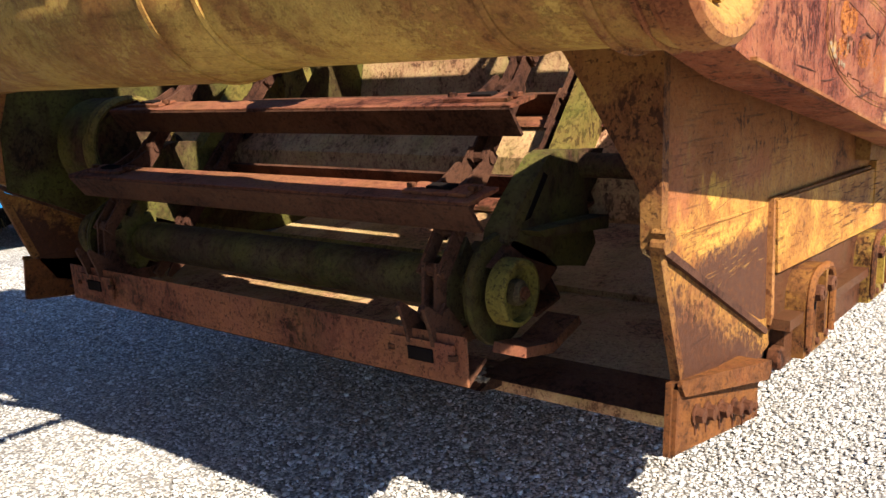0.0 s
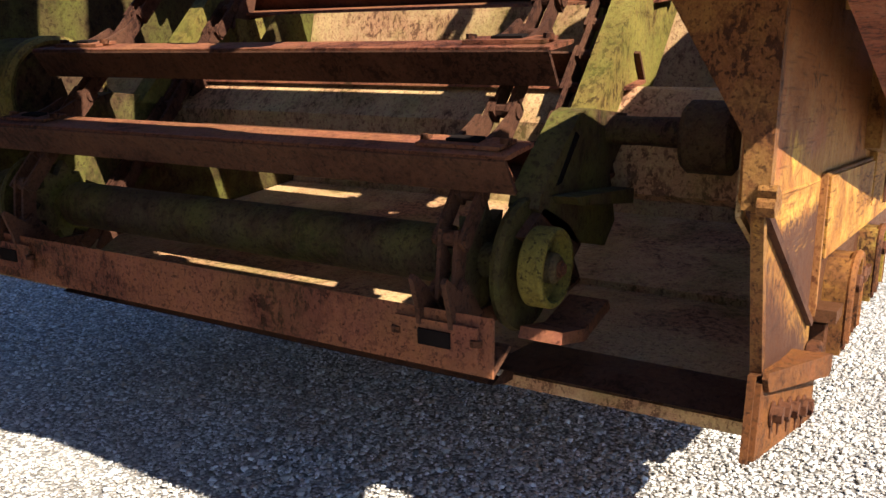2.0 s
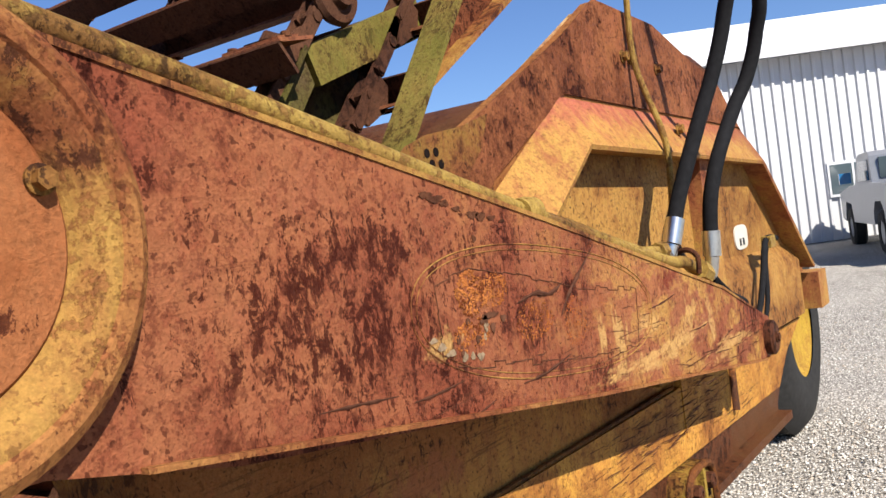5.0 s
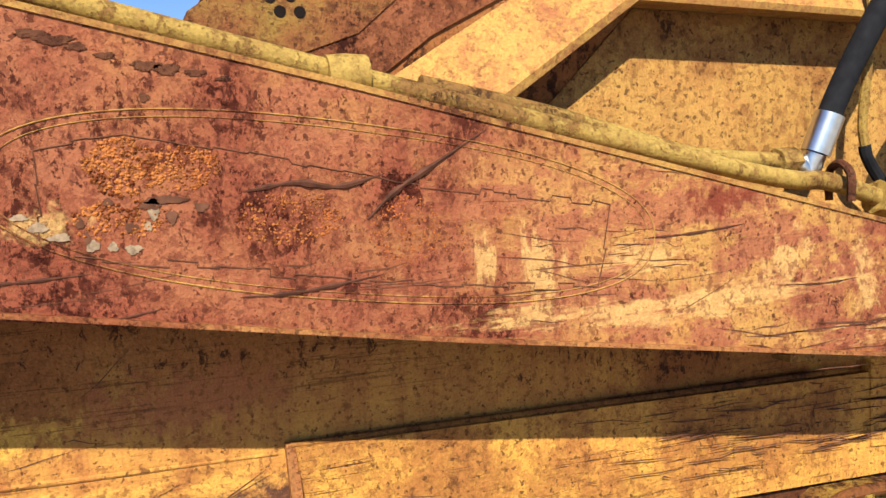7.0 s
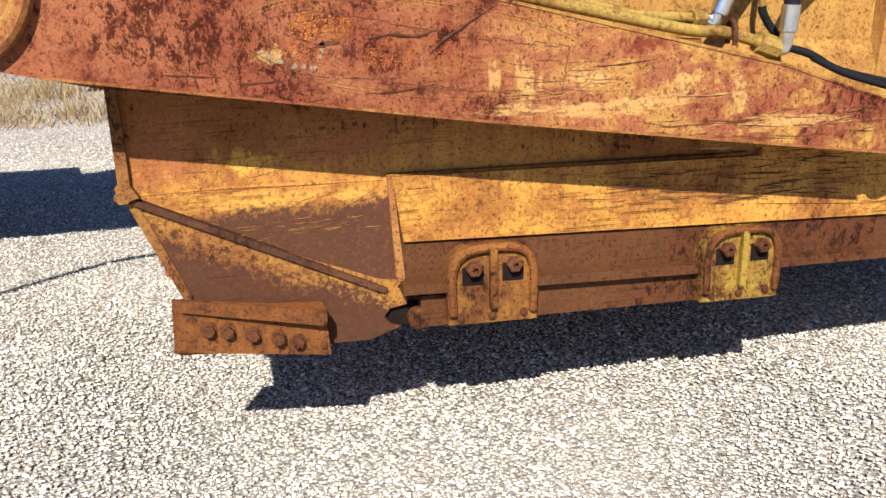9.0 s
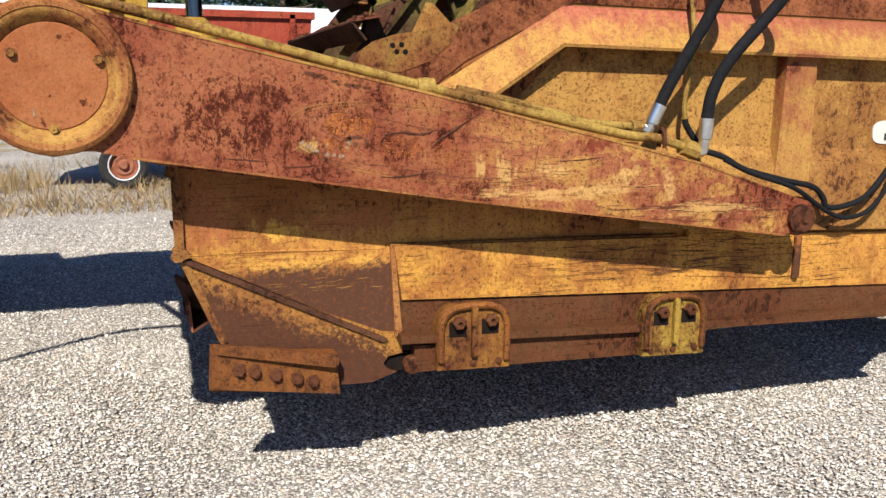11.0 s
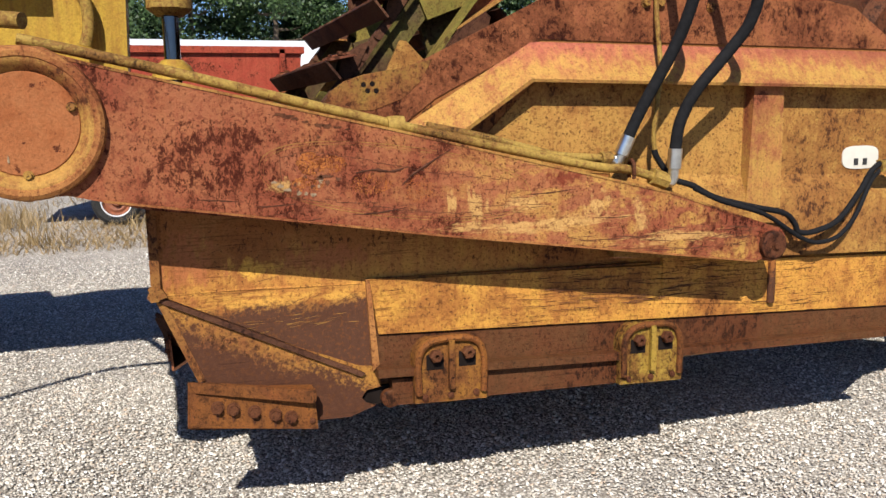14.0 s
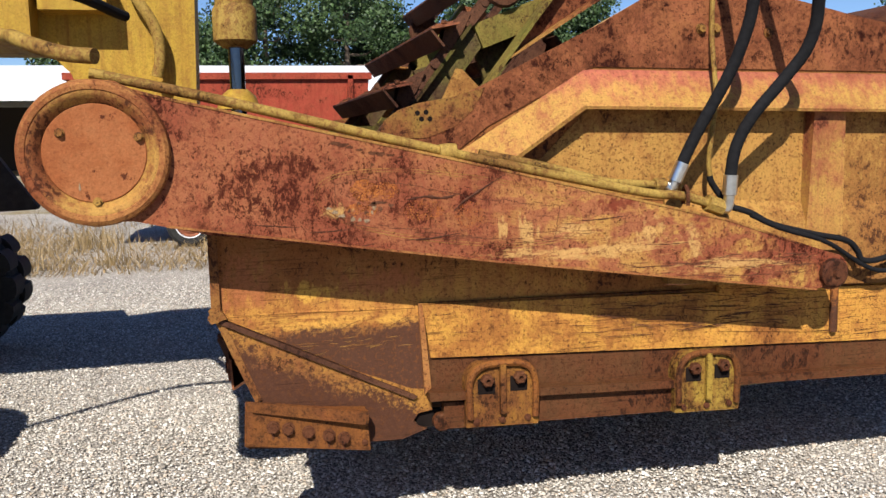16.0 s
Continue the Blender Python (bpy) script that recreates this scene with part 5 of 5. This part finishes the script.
    epart("beam_web", prism([(1.22, 1.97), (1.30, 1.72), (1.60, 1.95), (1.62, 2.10)], yy(0.72), yy(0.76), 0.006), "elev", None, "dark web plate")
    hub2 = lathe([(0.001, out * 0.04), (0.04, out * 0.04), (0.05, out * 0.02), (0.085, out * 0.015), (0.095, 0.0), (0.085, -out * 0.02)], (1.325, yy(0.60), 2.225), "y", 32)
    epart("bearing_hub", hub2, "chain", None, "dark greasy round bearing hub")
    br = epart("bracket", prism([(1.06, 1.99), (1.18, 1.985), (1.20, 2.03), (1.235, 2.06), (1.235, 2.13), (1.17, 2.135), (1.10, 2.05)], yy(0.74), yy(0.752), 0.003), "chain", None, "rusty bolted bracket")
    epart("bracket_foot", prism([(1.06, 1.985), (1.18, 1.98), (1.18, 1.99), (1.06, 1.995)], yy(0.70), yy(0.79), 0.002), "ring", br)
    for x, z in ((1.20, 2.10), (1.12, 2.02)):
        epart("bolt", hexbolt(x, yy(0.738), z, 0.018, 0.02, out=out), "bolt", br)

# big drive drum on the far side
drum = lathe([(0.001, 0.0), (0.150, 0.0), (0.160, -0.04), (0.185, -0.045), (0.195, -0.02), (0.195, 0.20), (0.001, 0.20)], (0.42, WIDE - 0.36, 1.06), "y", 48)
drum_ob = epart("drive_drum", drum, "elev", None, "big dark round drive housing")
epart("drum_rim", lathe([(0.175, -0.048), (0.187, -0.054), (0.202, -0.04), (0.202, 0.0)], (0.42, WIDE - 0.36, 1.06), "y", 48, close=False), "green", drum_ob, "mossy yellow rim of the housing")

# cross beam behind the front run: a sloped top face over an upright front
beam = prism([(0.755, 0.85), (0.79, 0.83), (0.91, 1.08), (0.885, 1.135), (0.85, 1.128), (0.750, 1.026)], 0.10, WIDE - 0.10, 0.006)
epart("cross_beam", beam, "inner", None, "wide folded cross beam, dull yellow and rust")
epart("lower_drum", lathe([(0.07, CHAIN_Y + 0.08), (0.07, WIDE - CHAIN_Y - 0.08)], (SX, 0, SZ), "y", 48), "elev", None, "dark green lower drum")
epart("lower_shaft", lathe([(0.04, 0.50), (0.04, WIDE - 0.50)], (SX, 0, SZ), "y", 24), "elev", None, "dark lower shaft")
epart("rear_tie", prism([(0.44, 0.66), (0.47, 0.65), (0.52, 0.74), (0.49, 0.75)], 0.55, WIDE - 0.55, 0.006), "green", None, "mossy cross plate")

# ---------------------------------------------------------------- gooseneck and tractor
goose = thing("gooseneck", "yellow gooseneck hitch over the draft tube with a lift cylinder", "hitch", (DX, 1.6, 1.6))


def gpart(name, bm, material, parent=None, label=""):
    bmesh.ops.translate(bm, verts=bm.verts, vec=-Vector(goose.location))
    return part(name, bm, material, parent or goose, label)


gpart("neck", prism([(-0.55, 1.70), (-0.06, 1.72), (-0.02, 2.9), (-0.25, 3.35), (-1.9, 3.45), (-2.4, 3.2), (-2.4, 2.75), (-1.3, 2.62), (-0.95, 2.25), (-0.62, 1.9)], 1.36, 1.84, 0.03), "goose", None, "deep yellow box neck with rust stains")
gpart("edge_strip", prism([(-0.075, 1.72), (-0.045, 1.72), (-0.008, 2.9), (-0.04, 2.9)], 1.33, 1.87, 0.006), "goose", None)
gpart("conduit", sweep([(-1.0, 1.25, 2.12), (-0.75, 0.7, 2.0), (-0.60, 0.1, 1.93), (-0.50, -0.06, 1.885), (-0.40, -0.12, 1.853), (-0.30, -0.175, 1.84)], 0.026, 14), "pipe", None, "yellow conduit pipe")
gpart("bent_pipe", sweep([(-0.36, 1.28, 2.6), (-0.33, 1.28, 2.33), (-0.22, 1.28, 2.12), (-0.20, 1.28, 1.98), (-0.22, 1.28, 1.88)], 0.028, 12), "pipe", None, "bent yellow pipe")
gpart("cylinder", lathe([(0.075, -0.6), (0.075, 0.0), (0.075, 0.01)], (-1.05, 1.25, 2.22), "x", 32), "pipe", None, "yellow steering cylinder")
gpart("valve_block", box(-0.72, -0.42, 1.2, 1.36, 2.18, 2.36, 0.02), "goose", None)
lift = gpart("lift_cylinder", lathe([(0.086, 0.20), (0.086, 1.3), (0.05, 1.32)], (0.155, 1.0, 1.97), "z", 36, ), "pipe", None, "yellow hydraulic lift cylinder")
gpart("gland", lathe([(0.06, 0.02), (0.10, 0.05), (0.10, 0.19), (0.088, 0.21)], (0.155, 1.0, 1.97), "z", 36), "pipe", lift)
gpart("rod", lathe([(0.036, -0.35), (0.036, 0.1)], (0.155, 1.0, 1.97), "z", 28), "rod", lift, "black shiny rod")
gpart("clevis", lathe([(0.001, -0.09), (0.10, -0.09), (0.08, -0.03), (0.045, 0.0)], (0.155, 1.0, 1.80), "z", 20), "goose", lift)

tractor = thing("tractor", "tractor wheel with a chunky black lug tyre beside the scraper", "tractor", (-2.0, 3.92, 0.0))
tw = lathe([(0.24, -0.20), (0.36, -0.26), (0.46, -0.25), (0.485, -0.2), (0.485, 0.2), (0.46, 0.25), (0.36, 0.26), (0.24, 0.20)], (0, 0, 0.52), "y", 72, close=False)
tyre = part("tyre", tw, "tyre", tractor, "black rubber tyre")
lug = bmesh.new()
for i in range(15):
    a = 2 * math.pi * i / 15
    for sgn in (-1, 1):
        a2 = a + (math.pi / 15 if sgn > 0 else 0)
        own = bmesh.new()
        prism([(0.44, -0.088), (0.505, -0.075), (0.522, -0.035), (0.525, 0.0), (0.522, 0.035), (0.505, 0.075), (0.44, 0.088)], sgn * 0.02, sgn * 0.28, 0.02, own)
        bmesh.ops.rotate(own, verts=own.verts, cent=(0, 0, 0), matrix=Matrix.Rotation(-a2, 3, "Y"))
        bmesh.ops.translate(own, verts=own.verts, vec=(0, 0, 0.52))
        join(lug, own)
part("tread", lug, "tyre", tyre, "worn rubber lugs")
part("rim", lathe([(0.001, -0.1), (0.14, -0.1), (0.23, -0.16), (0.25, -0.2), (0.25, 0.2), (0.001, 0.1)], (0, 0, 0.52), "y", 40), "goose", tractor, "yellow rim")
part("fender", prism([(0.544, 1.404), (0.735, 1.12), (0.72, 1.10), (-0.6, 1.06), (-0.6, 1.75), (0.33, 1.75)], -0.36, -0.28, 0.01), "shade", tractor, "black pointed fender plate")
part("body", box(-3.2, -0.4, -2.9, -0.6, 0.7, 2.1, 0.05), "goose", tractor, "yellow tractor body")
part("hood", box(0.0 - 0.6, 1.25, -2.75, -1.75, 2.05, 2.6, 0.06), "goose", tractor, "yellow hood")
part("slack_hose", sweep([(-0.1, -4.3, 2.3), (0.75, -3.6, 2.2), (1.45, -3.5, 2.15), (1.7, -3.1, 2.1)], 0.022, 10), "rubber", tractor, "slack black hose")
part("far_tyre", lathe([(0.42, -0.24), (0.60, -0.29), (0.80, -0.2), (0.80, 0.2), (0.60, 0.29), (0.42, 0.24)], (-0.3, -3.3, 0.85), "y", 48), "tyre", tractor)

# ---------------------------------------------------------------- background
def wagon():
    w = thing("farm_wagon", "red ribbed farm wagon with white-ringed wheels on dry grass", "wagon", (0.14, 11.45, 0))
    part("body", prism([(-2.1, 0.78), (2.0, 0.78), (2.15, 2.52), (-2.3, 2.52)], -1.0, 1.0, 0.02), "red", w, "red painted box")
    part("top_rim", box(-2.35, 2.19, -1.06, 1.06, 2.50, 2.60, 0.02), "red", w, "darker top rim")
    for x in (-1.95, 1.85):
        part("rib", box(x - 0.04, x + 0.04, -1.06, -0.98, 0.8, 2.56, 0.01), "red", w)
    part("rail", box(-2.2, 2.08, -1.05, -0.99, 1.62, 1.72, 0.01), "red", w)
    part("chassis", box(-1.9, 1.9, -0.6, 0.6, 0.60, 0.72, 0.02), "red", w)
    for x in (-0.68, 1.45):
        for y in (-1.12, 1.12):
            t = part("wheel", lathe([(0.20, -0.09), (0.30, -0.11), (0.345, -0.08), (0.345, 0.08), (0.30, 0.11), (0.20, 0.09)], (x, y, 0.345), "y", 40, close=False), "tyre", w, "black tyre")
            part("white_ring", lathe([(0.203, -0.095), (0.215, -0.103), (0.222, -0.101)], (x, y - 0.005, 0.345), "y", 40, close=False), "white", t, "white painted ring")
            part("hub", lathe([(0.001, -0.10), (0.05, -0.10), (0.07, -0.05), (0.085, -0.035), (0.13, -0.05), (0.17, -0.03), (0.20, -0.08), (0.20, 0.08), (0.001, 0.08)], (x, y, 0.345), "y", 28), "rimrust", t, "rusty wheel disc")
    return w


wagon()


def shed():
    s = thing("pole_shed", "long open-fronted shed with a white metal roof", "shed", (0, 46, 0))
    part("roof", prism([(-3.0, 4.0), (-3.0, 4.12), (4.0, 6.05), (11, 4.12), (11, 4.0), (4.0, 5.9)], -46, 46, 0.0, axis="x"), "roof", s, "white metal roof")
    part("eave_strip", box(-46, 46, -3.08, -2.98, 3.75, 4.05, 0.0), "white", s)
    # the shed's inner shade is coloured onto this wall
    part("back_wall", box(-46, 46, 10.6, 10.8, 0, 4.0, 0), "shade", s, "back wall, shade of the open shed put into its colour")
    part("closed_bay", box(6.5, 16.0, -3.0, -2.9, 2.30, 3.75, 0), "white", s, "white metal sheets closing a bay")
    part("closed_bay", box(6.5, 16.0, -2.97, -2.9, 0.0, 2.28, 0), "white", s, "white metal sheets closing a bay")
    for i in range(20):
        x = -45 + i * 4.7
        part("post", box(x - 0.1, x + 0.1, -2.9, -2.7, 0, 3.8, 0), "wood", s)
    return s


shed()


def building():
    b = thing("metal_building", "white ribbed metal building with a small window", "building", (19.34, 2.09, rise(19.34)))
    ax, ay = Vector((-0.53, 0.848, 0)), Vector((0.848, 0.53, 0))
    turn = Matrix(((ax.x, ay.x, 0), (ax.y, ay.y, 0), (0, 0, 1)))

    def bp(name, bm, material, parent=None, label=""):
        bmesh.ops.scale(bm, verts=bm.verts, vec=(0.75, 0.75, 0.75))
        bmesh.ops.rotate(bm, verts=bm.verts, cent=(0, 0, 0), matrix=turn)
        return part(name, bm, material, parent or b, label)
    wall = bp("wall", box(-16, 4.6, 0.0, 0.2, 0, 5.4, 0), "white", None, "white sheet wall")
    ribs = bmesh.new()
    for i in range(68):
        x = -15.7 + i * 0.3
        prism([(x - 0.035, -0.06), (x + 0.035, -0.06), (x + 0.065, 0), (x - 0.065, 0)], 0, 5.4, 0, ribs, axis="z")
    bp("ribs", ribs, "white", wall)
    bp("roof", prism([(-0.6, 5.4), (-0.6, 5.52), (7, 7.9), (14.6, 5.52), (14.6, 5.4), (7, 7.75)], -16.4, 5.0, 0, axis="x"), "roof", None, "pale metal roof")
    bp("end_wall", box(4.4, 4.6, 0.2, 14.0, 0, 5.4, 0), "white", None)
    bp("eave_trim", box(-16.4, 5.0, -0.62, -0.57, 5.34, 5.53, 0), "white", None)
    win = bp("window", box(-1.25, 0.20, -0.10, 0.05, 1.22, 2.22, 0.01), "white", None, "white framed window")
    bp("pane", box(-1.19, -0.56, -0.105, -0.09, 1.30, 2.14, 0), "glass", win)
    bp("pane", box(-0.49, 0.14, -0.105, -0.09, 1.30, 2.14, 0), "glass", win)
    return b


building()


def pickup():
    t = thing("pickup_truck", "old silver pickup truck with its tailgate down, parked by the building", "truck", (16.6, 0.30, rise(16.0)))
    t.rotation_euler.z = radians(16)
    for y0, y1 in ((0.80, 0.95), (-0.95, -0.80)):
        side = [(-2.35, 0.55), (-1.95, 0.55), (-1.90, 0.75), (-1.70, 0.90), (-1.20, 0.90), (-1.0, 0.75), (-0.95, 0.50), (-0.5, 0.5), (-0.5, 1.22), (-2.35, 1.18)]
        part("bed_side", prism(side, y0, y1, 0.02), "silver", t, "dull silver bed side")
        part("tail_light", box(-2.38, -2.30, y0 + 0.01, y1 - 0.01, 0.82, 1.05, 0.01), "lamp", t, "red lens")
    part("bed_floor", box(-2.35, -0.5, -0.80, 0.80, 0.70, 0.76, 0.005), "silver", t)
    part("hood", prism([(-0.5, 0.5), (1.15, 0.5), (1.3, 0.85), (1.95, 0.9), (2.2, 0.5), (2.6, 0.55), (2.6, 1.08), (1.35, 1.2), (-0.5, 1.22)], -0.95, 0.95, 0.04), "silver", t, "silver nose and doors")
    part("cab", prism([(-0.5, 1.2), (1.35, 1.2), (0.85, 1.70), (0.6, 1.76), (-0.35, 1.76), (-0.46, 1.68)], -0.84, 0.84, 0.06), "silver", t, "cab")
    part("rear_window", box(-0.515, -0.46, -0.70, 0.70, 1.28, 1.64, 0.01), "glass", t)
    part("side_window", prism([(-0.30, 1.26), (1.05, 1.26), (0.74, 1.63), (-0.26, 1.63)], 0.835, 0.85, 0.0), "glass", t)
    part("tailgate", box(-2.92, -2.36, -0.78, 0.78, 0.73, 0.79, 0.01), "silver", t, "lowered tailgate")
    part("bumper", box(-2.60, -2.38, -0.95, 0.95, 0.46, 0.66, 0.02), "white", t, "pale rear bumper")
    part("plate", box(-2.615, -2.60, -0.62, -0.30, 0.52, 0.64, 0.0), "sticker", t)
    load = part("load_box", box(-2.05, -1.35, -0.62, 0.42, 0.76, 1.36, 0.03), "load", t, "green rusty tank on the bed")
    part("side_panel", box(-2.0, -1.4, 0.44, 0.62, 0.76, 1.28, 0.01), "shade", load)
    part("cap", lathe([(0.12, 0), (0.12, 0.06), (0.05, 0.10)], (-1.7, -0.1, 1.36), "z", 14), "lamp", load, "red cap")
    part("stack_pipe", sweep([(-0.62, -0.05, 0.8), (-0.62, -0.05, 2.1), (-0.66, -0.10, 2.25), (-0.74, -0.2, 2.32)], 0.055, 10), "tyre", t, "black exhaust stack")
    part("mirror", box(0.75, 0.85, 0.98, 1.18, 1.25, 1.45, 0.02), "blue", t)
    for x in (-1.45, 1.75):
        for y in (-0.82, 0.82):
            w = part("wheel", lathe([(0.20, -0.11), (0.33, -0.12), (0.38, -0.08), (0.38, 0.08), (0.33, 0.12), (0.20, 0.11)], (x, y, 0.38), "y", 32, close=False), "tyre", t)
            part("hub", lathe([(0.001, -0.08), (0.20, -0.10), (0.20, 0.10), (0.001, 0.08)], (x, y, 0.38), "y", 20), "silver", w)
    return t


pickup()

car = thing("parked_car", "shiny blue car with white reflection stripes parked behind the scraper", "car", (0.6, 6.35, 0))
part("body", prism([(0.0, 0.42), (0.35, 0.40), (1.38, 0.40), (1.46, 0.60), (1.98, 0.60), (2.06, 0.38), (3.0, 0.36), (3.1, 0.60), (3.6, 0.60), (3.7, 0.36), (4.1, 0.42), (4.15, 0.80), (3.4, 0.95), (1.0, 0.98), (0.1, 0.92)], 0.0, 1.7, 0.05), "blue", car, "shiny blue paint")
part("cabin", prism([(0.9, 0.96), (3.4, 0.94), (2.9, 1.36), (1.35, 1.38)], 0.12, 1.58, 0.06), "glass", car, "dark glass")
# two white strips drawn as reflections along the shiny side
for z0, z1 in ((0.64, 0.665), (0.82, 0.86)):
    part("reflection_stripe", box(0.03, 4.10, -0.008, 0.02, z0, z1, 0.0), "white", car, "white stripe standing in for a reflection on the body")
part("reflector", box(0.16, 0.34, -0.012, 0.02, 0.50, 0.545, 0.0), "lamp", car, "red side reflector")
for x in (1.72, 3.35):
    for y in (0.10, 1.60):
        part("wheel", lathe([(0.16, -0.09), (0.29, -0.10), (0.32, -0.07), (0.32, 0.07), (0.29, 0.10), (0.16, 0.09)], (x, y, 0.32), "y", 28), "tyre", car, "black tyre")


def tree(name, seed, tall, wide):
    rng = random.Random(seed)
    t = thing(name, "tall broadleaf tree in full dark-green leaf", "tree", (0, 0, 0), "row of trees behind the shed")
    wood = bmesh.new()
    sweep([(0, 0, 0), (0.1, 0.05, tall * 0.3), (-0.1, 0.1, tall * 0.6), (0.05, 0, tall * 0.88)], lambda u: 0.38 * (1 - 0.8 * u), 10, wood)
    tips = []
    for i in range(16):
        h = tall * rng.uniform(0.22, 0.85)
        a = rng.uniform(0, 6.28)
        reach = wide * rng.uniform(0.5, 1.0) * (1 - abs(h / tall - 0.5) * 0.9)
        tip = Vector((reach * math.cos(a), reach * math.sin(a), h + tall * rng.uniform(0.03, 0.16)))
        sweep([(0, 0, h), tip * 0.5 + Vector((0, 0, h * 0.45)), tip], lambda u: 0.12 * (1 - 0.75 * u), 6, wood, steps=4)
        tips.append(tip)
    part("trunk", wood, "bark", t, "grey-brown trunk and limbs")
    clumps = [(tip, wide * rng.uniform(0.26, 0.42)) for tip in tips]
    for i in range(26):
        h = rng.uniform(0.18, 0.97)
        r = wide * math.sqrt(max(0.05, 1 - ((h - 0.52) / 0.5) ** 2)) * math.sqrt(rng.random())
        a = rng.uniform(0, 6.28)
        clumps.append((Vector((r * math.cos(a), r * math.sin(a), h * tall)), wide * rng.uniform(0.18, 0.36)))
    g = np.random.default_rng(seed)
    per = 560
    cs = np.concatenate([np.array(c)[None] + np.clip(g.normal(0, 1, (per, 3)), -1.7, 1.7) / 1.7 * r * np.array([1, 1, 0.75]) for c, r in clumps])
    n = len(cs)
    u = g.normal(0, 1, (n, 3))
    u /= np.linalg.norm(u, axis=1)[:, None]
    v = np.cross(u, g.normal(0, 1, (n, 3)))
    v /= np.linalg.norm(v, axis=1)[:, None]
    s = g.uniform(0.085, 0.19, (n, 1))
    verts = np.stack([cs - u * s, cs + v * s * 0.6, cs + u * s, cs - v * s * 0.6], 1).reshape(-1, 3)
    me = bpy.data.meshes.new("crown")
    me.from_pydata(verts.tolist(), [], np.arange(4 * n).reshape(-1, 4).tolist())
    me.materials.append(M["leaf"])
    crown = new("crown", me)
    crown.parent = t
    return t


models = [tree("tree", 3, 10.6, 3.8), tree("tree", 8, 9.8, 3.7), tree("tree", 15, 13.4, 4.4)]
spots = [(-9, 63), (-3.5, 60), (3.0, 62), (9.0, 61), (14.5, 63), (21, 60), (27, 64), (34, 61), (42, 58), (52, 52), (60, 40), (68, 30), (60, 62), (75, 20), (11.8, 66), (18.0, 58), (24.5, 66), (30.5, 57)]
rng = random.Random(4)
for i, (x, y) in enumerate(spots):
    m = pose(x, y, 0, 0, 0, rng.uniform(0, 360))
    if i < 3:
        models[i].matrix_basis = m
    else:
        copy_thing(models[(i + 2) % 3], m)


def dry_grass():
    g = np.random.default_rng(2)
    n = 46000
    x = g.uniform(-9, 7, n)
    y = 7.6 + np.abs(g.normal(0, 3.2, n))
    lump = np.array([noise.noise((a * 0.5, b * 0.5, 3.0)) for a, b in zip(x, y)])
    keep = lump > g.uniform(-0.30, 0.35, n)
    x, y = x[keep], y[keep]
    n = len(x)
    h = g.uniform(0.04, 0.15, n) * (1.0 + 1.3 * (np.array([noise.noise((a * 0.9, b * 0.9, 9.0)) for a, b in zip(x, y)]) > 0.12))
    a = g.uniform(0, 6.28, n)
    w = g.uniform(0.004, 0.010, n)
    lean = g.normal(0, 0.09, (n, 2))
    p = np.stack([x, y, np.zeros(n)], 1)
    d = np.stack([np.cos(a) * w, np.sin(a) * w, np.zeros(n)], 1)
    top = p + np.stack([lean[:, 0], lean[:, 1], h], 1)
    verts = np.stack([p - d, p + d, top], 1).reshape(-1, 3)
    me = bpy.data.meshes.new("dry_grass")
    me.from_pydata(verts.tolist(), [], np.arange(3 * n).reshape(-1, 3).tolist())
    me.materials.append(M["grass"])
    tagged(new("dry_grass", me), "sparse dry straw-coloured grass on the verge", "grass", kind="stuff")


dry_grass()
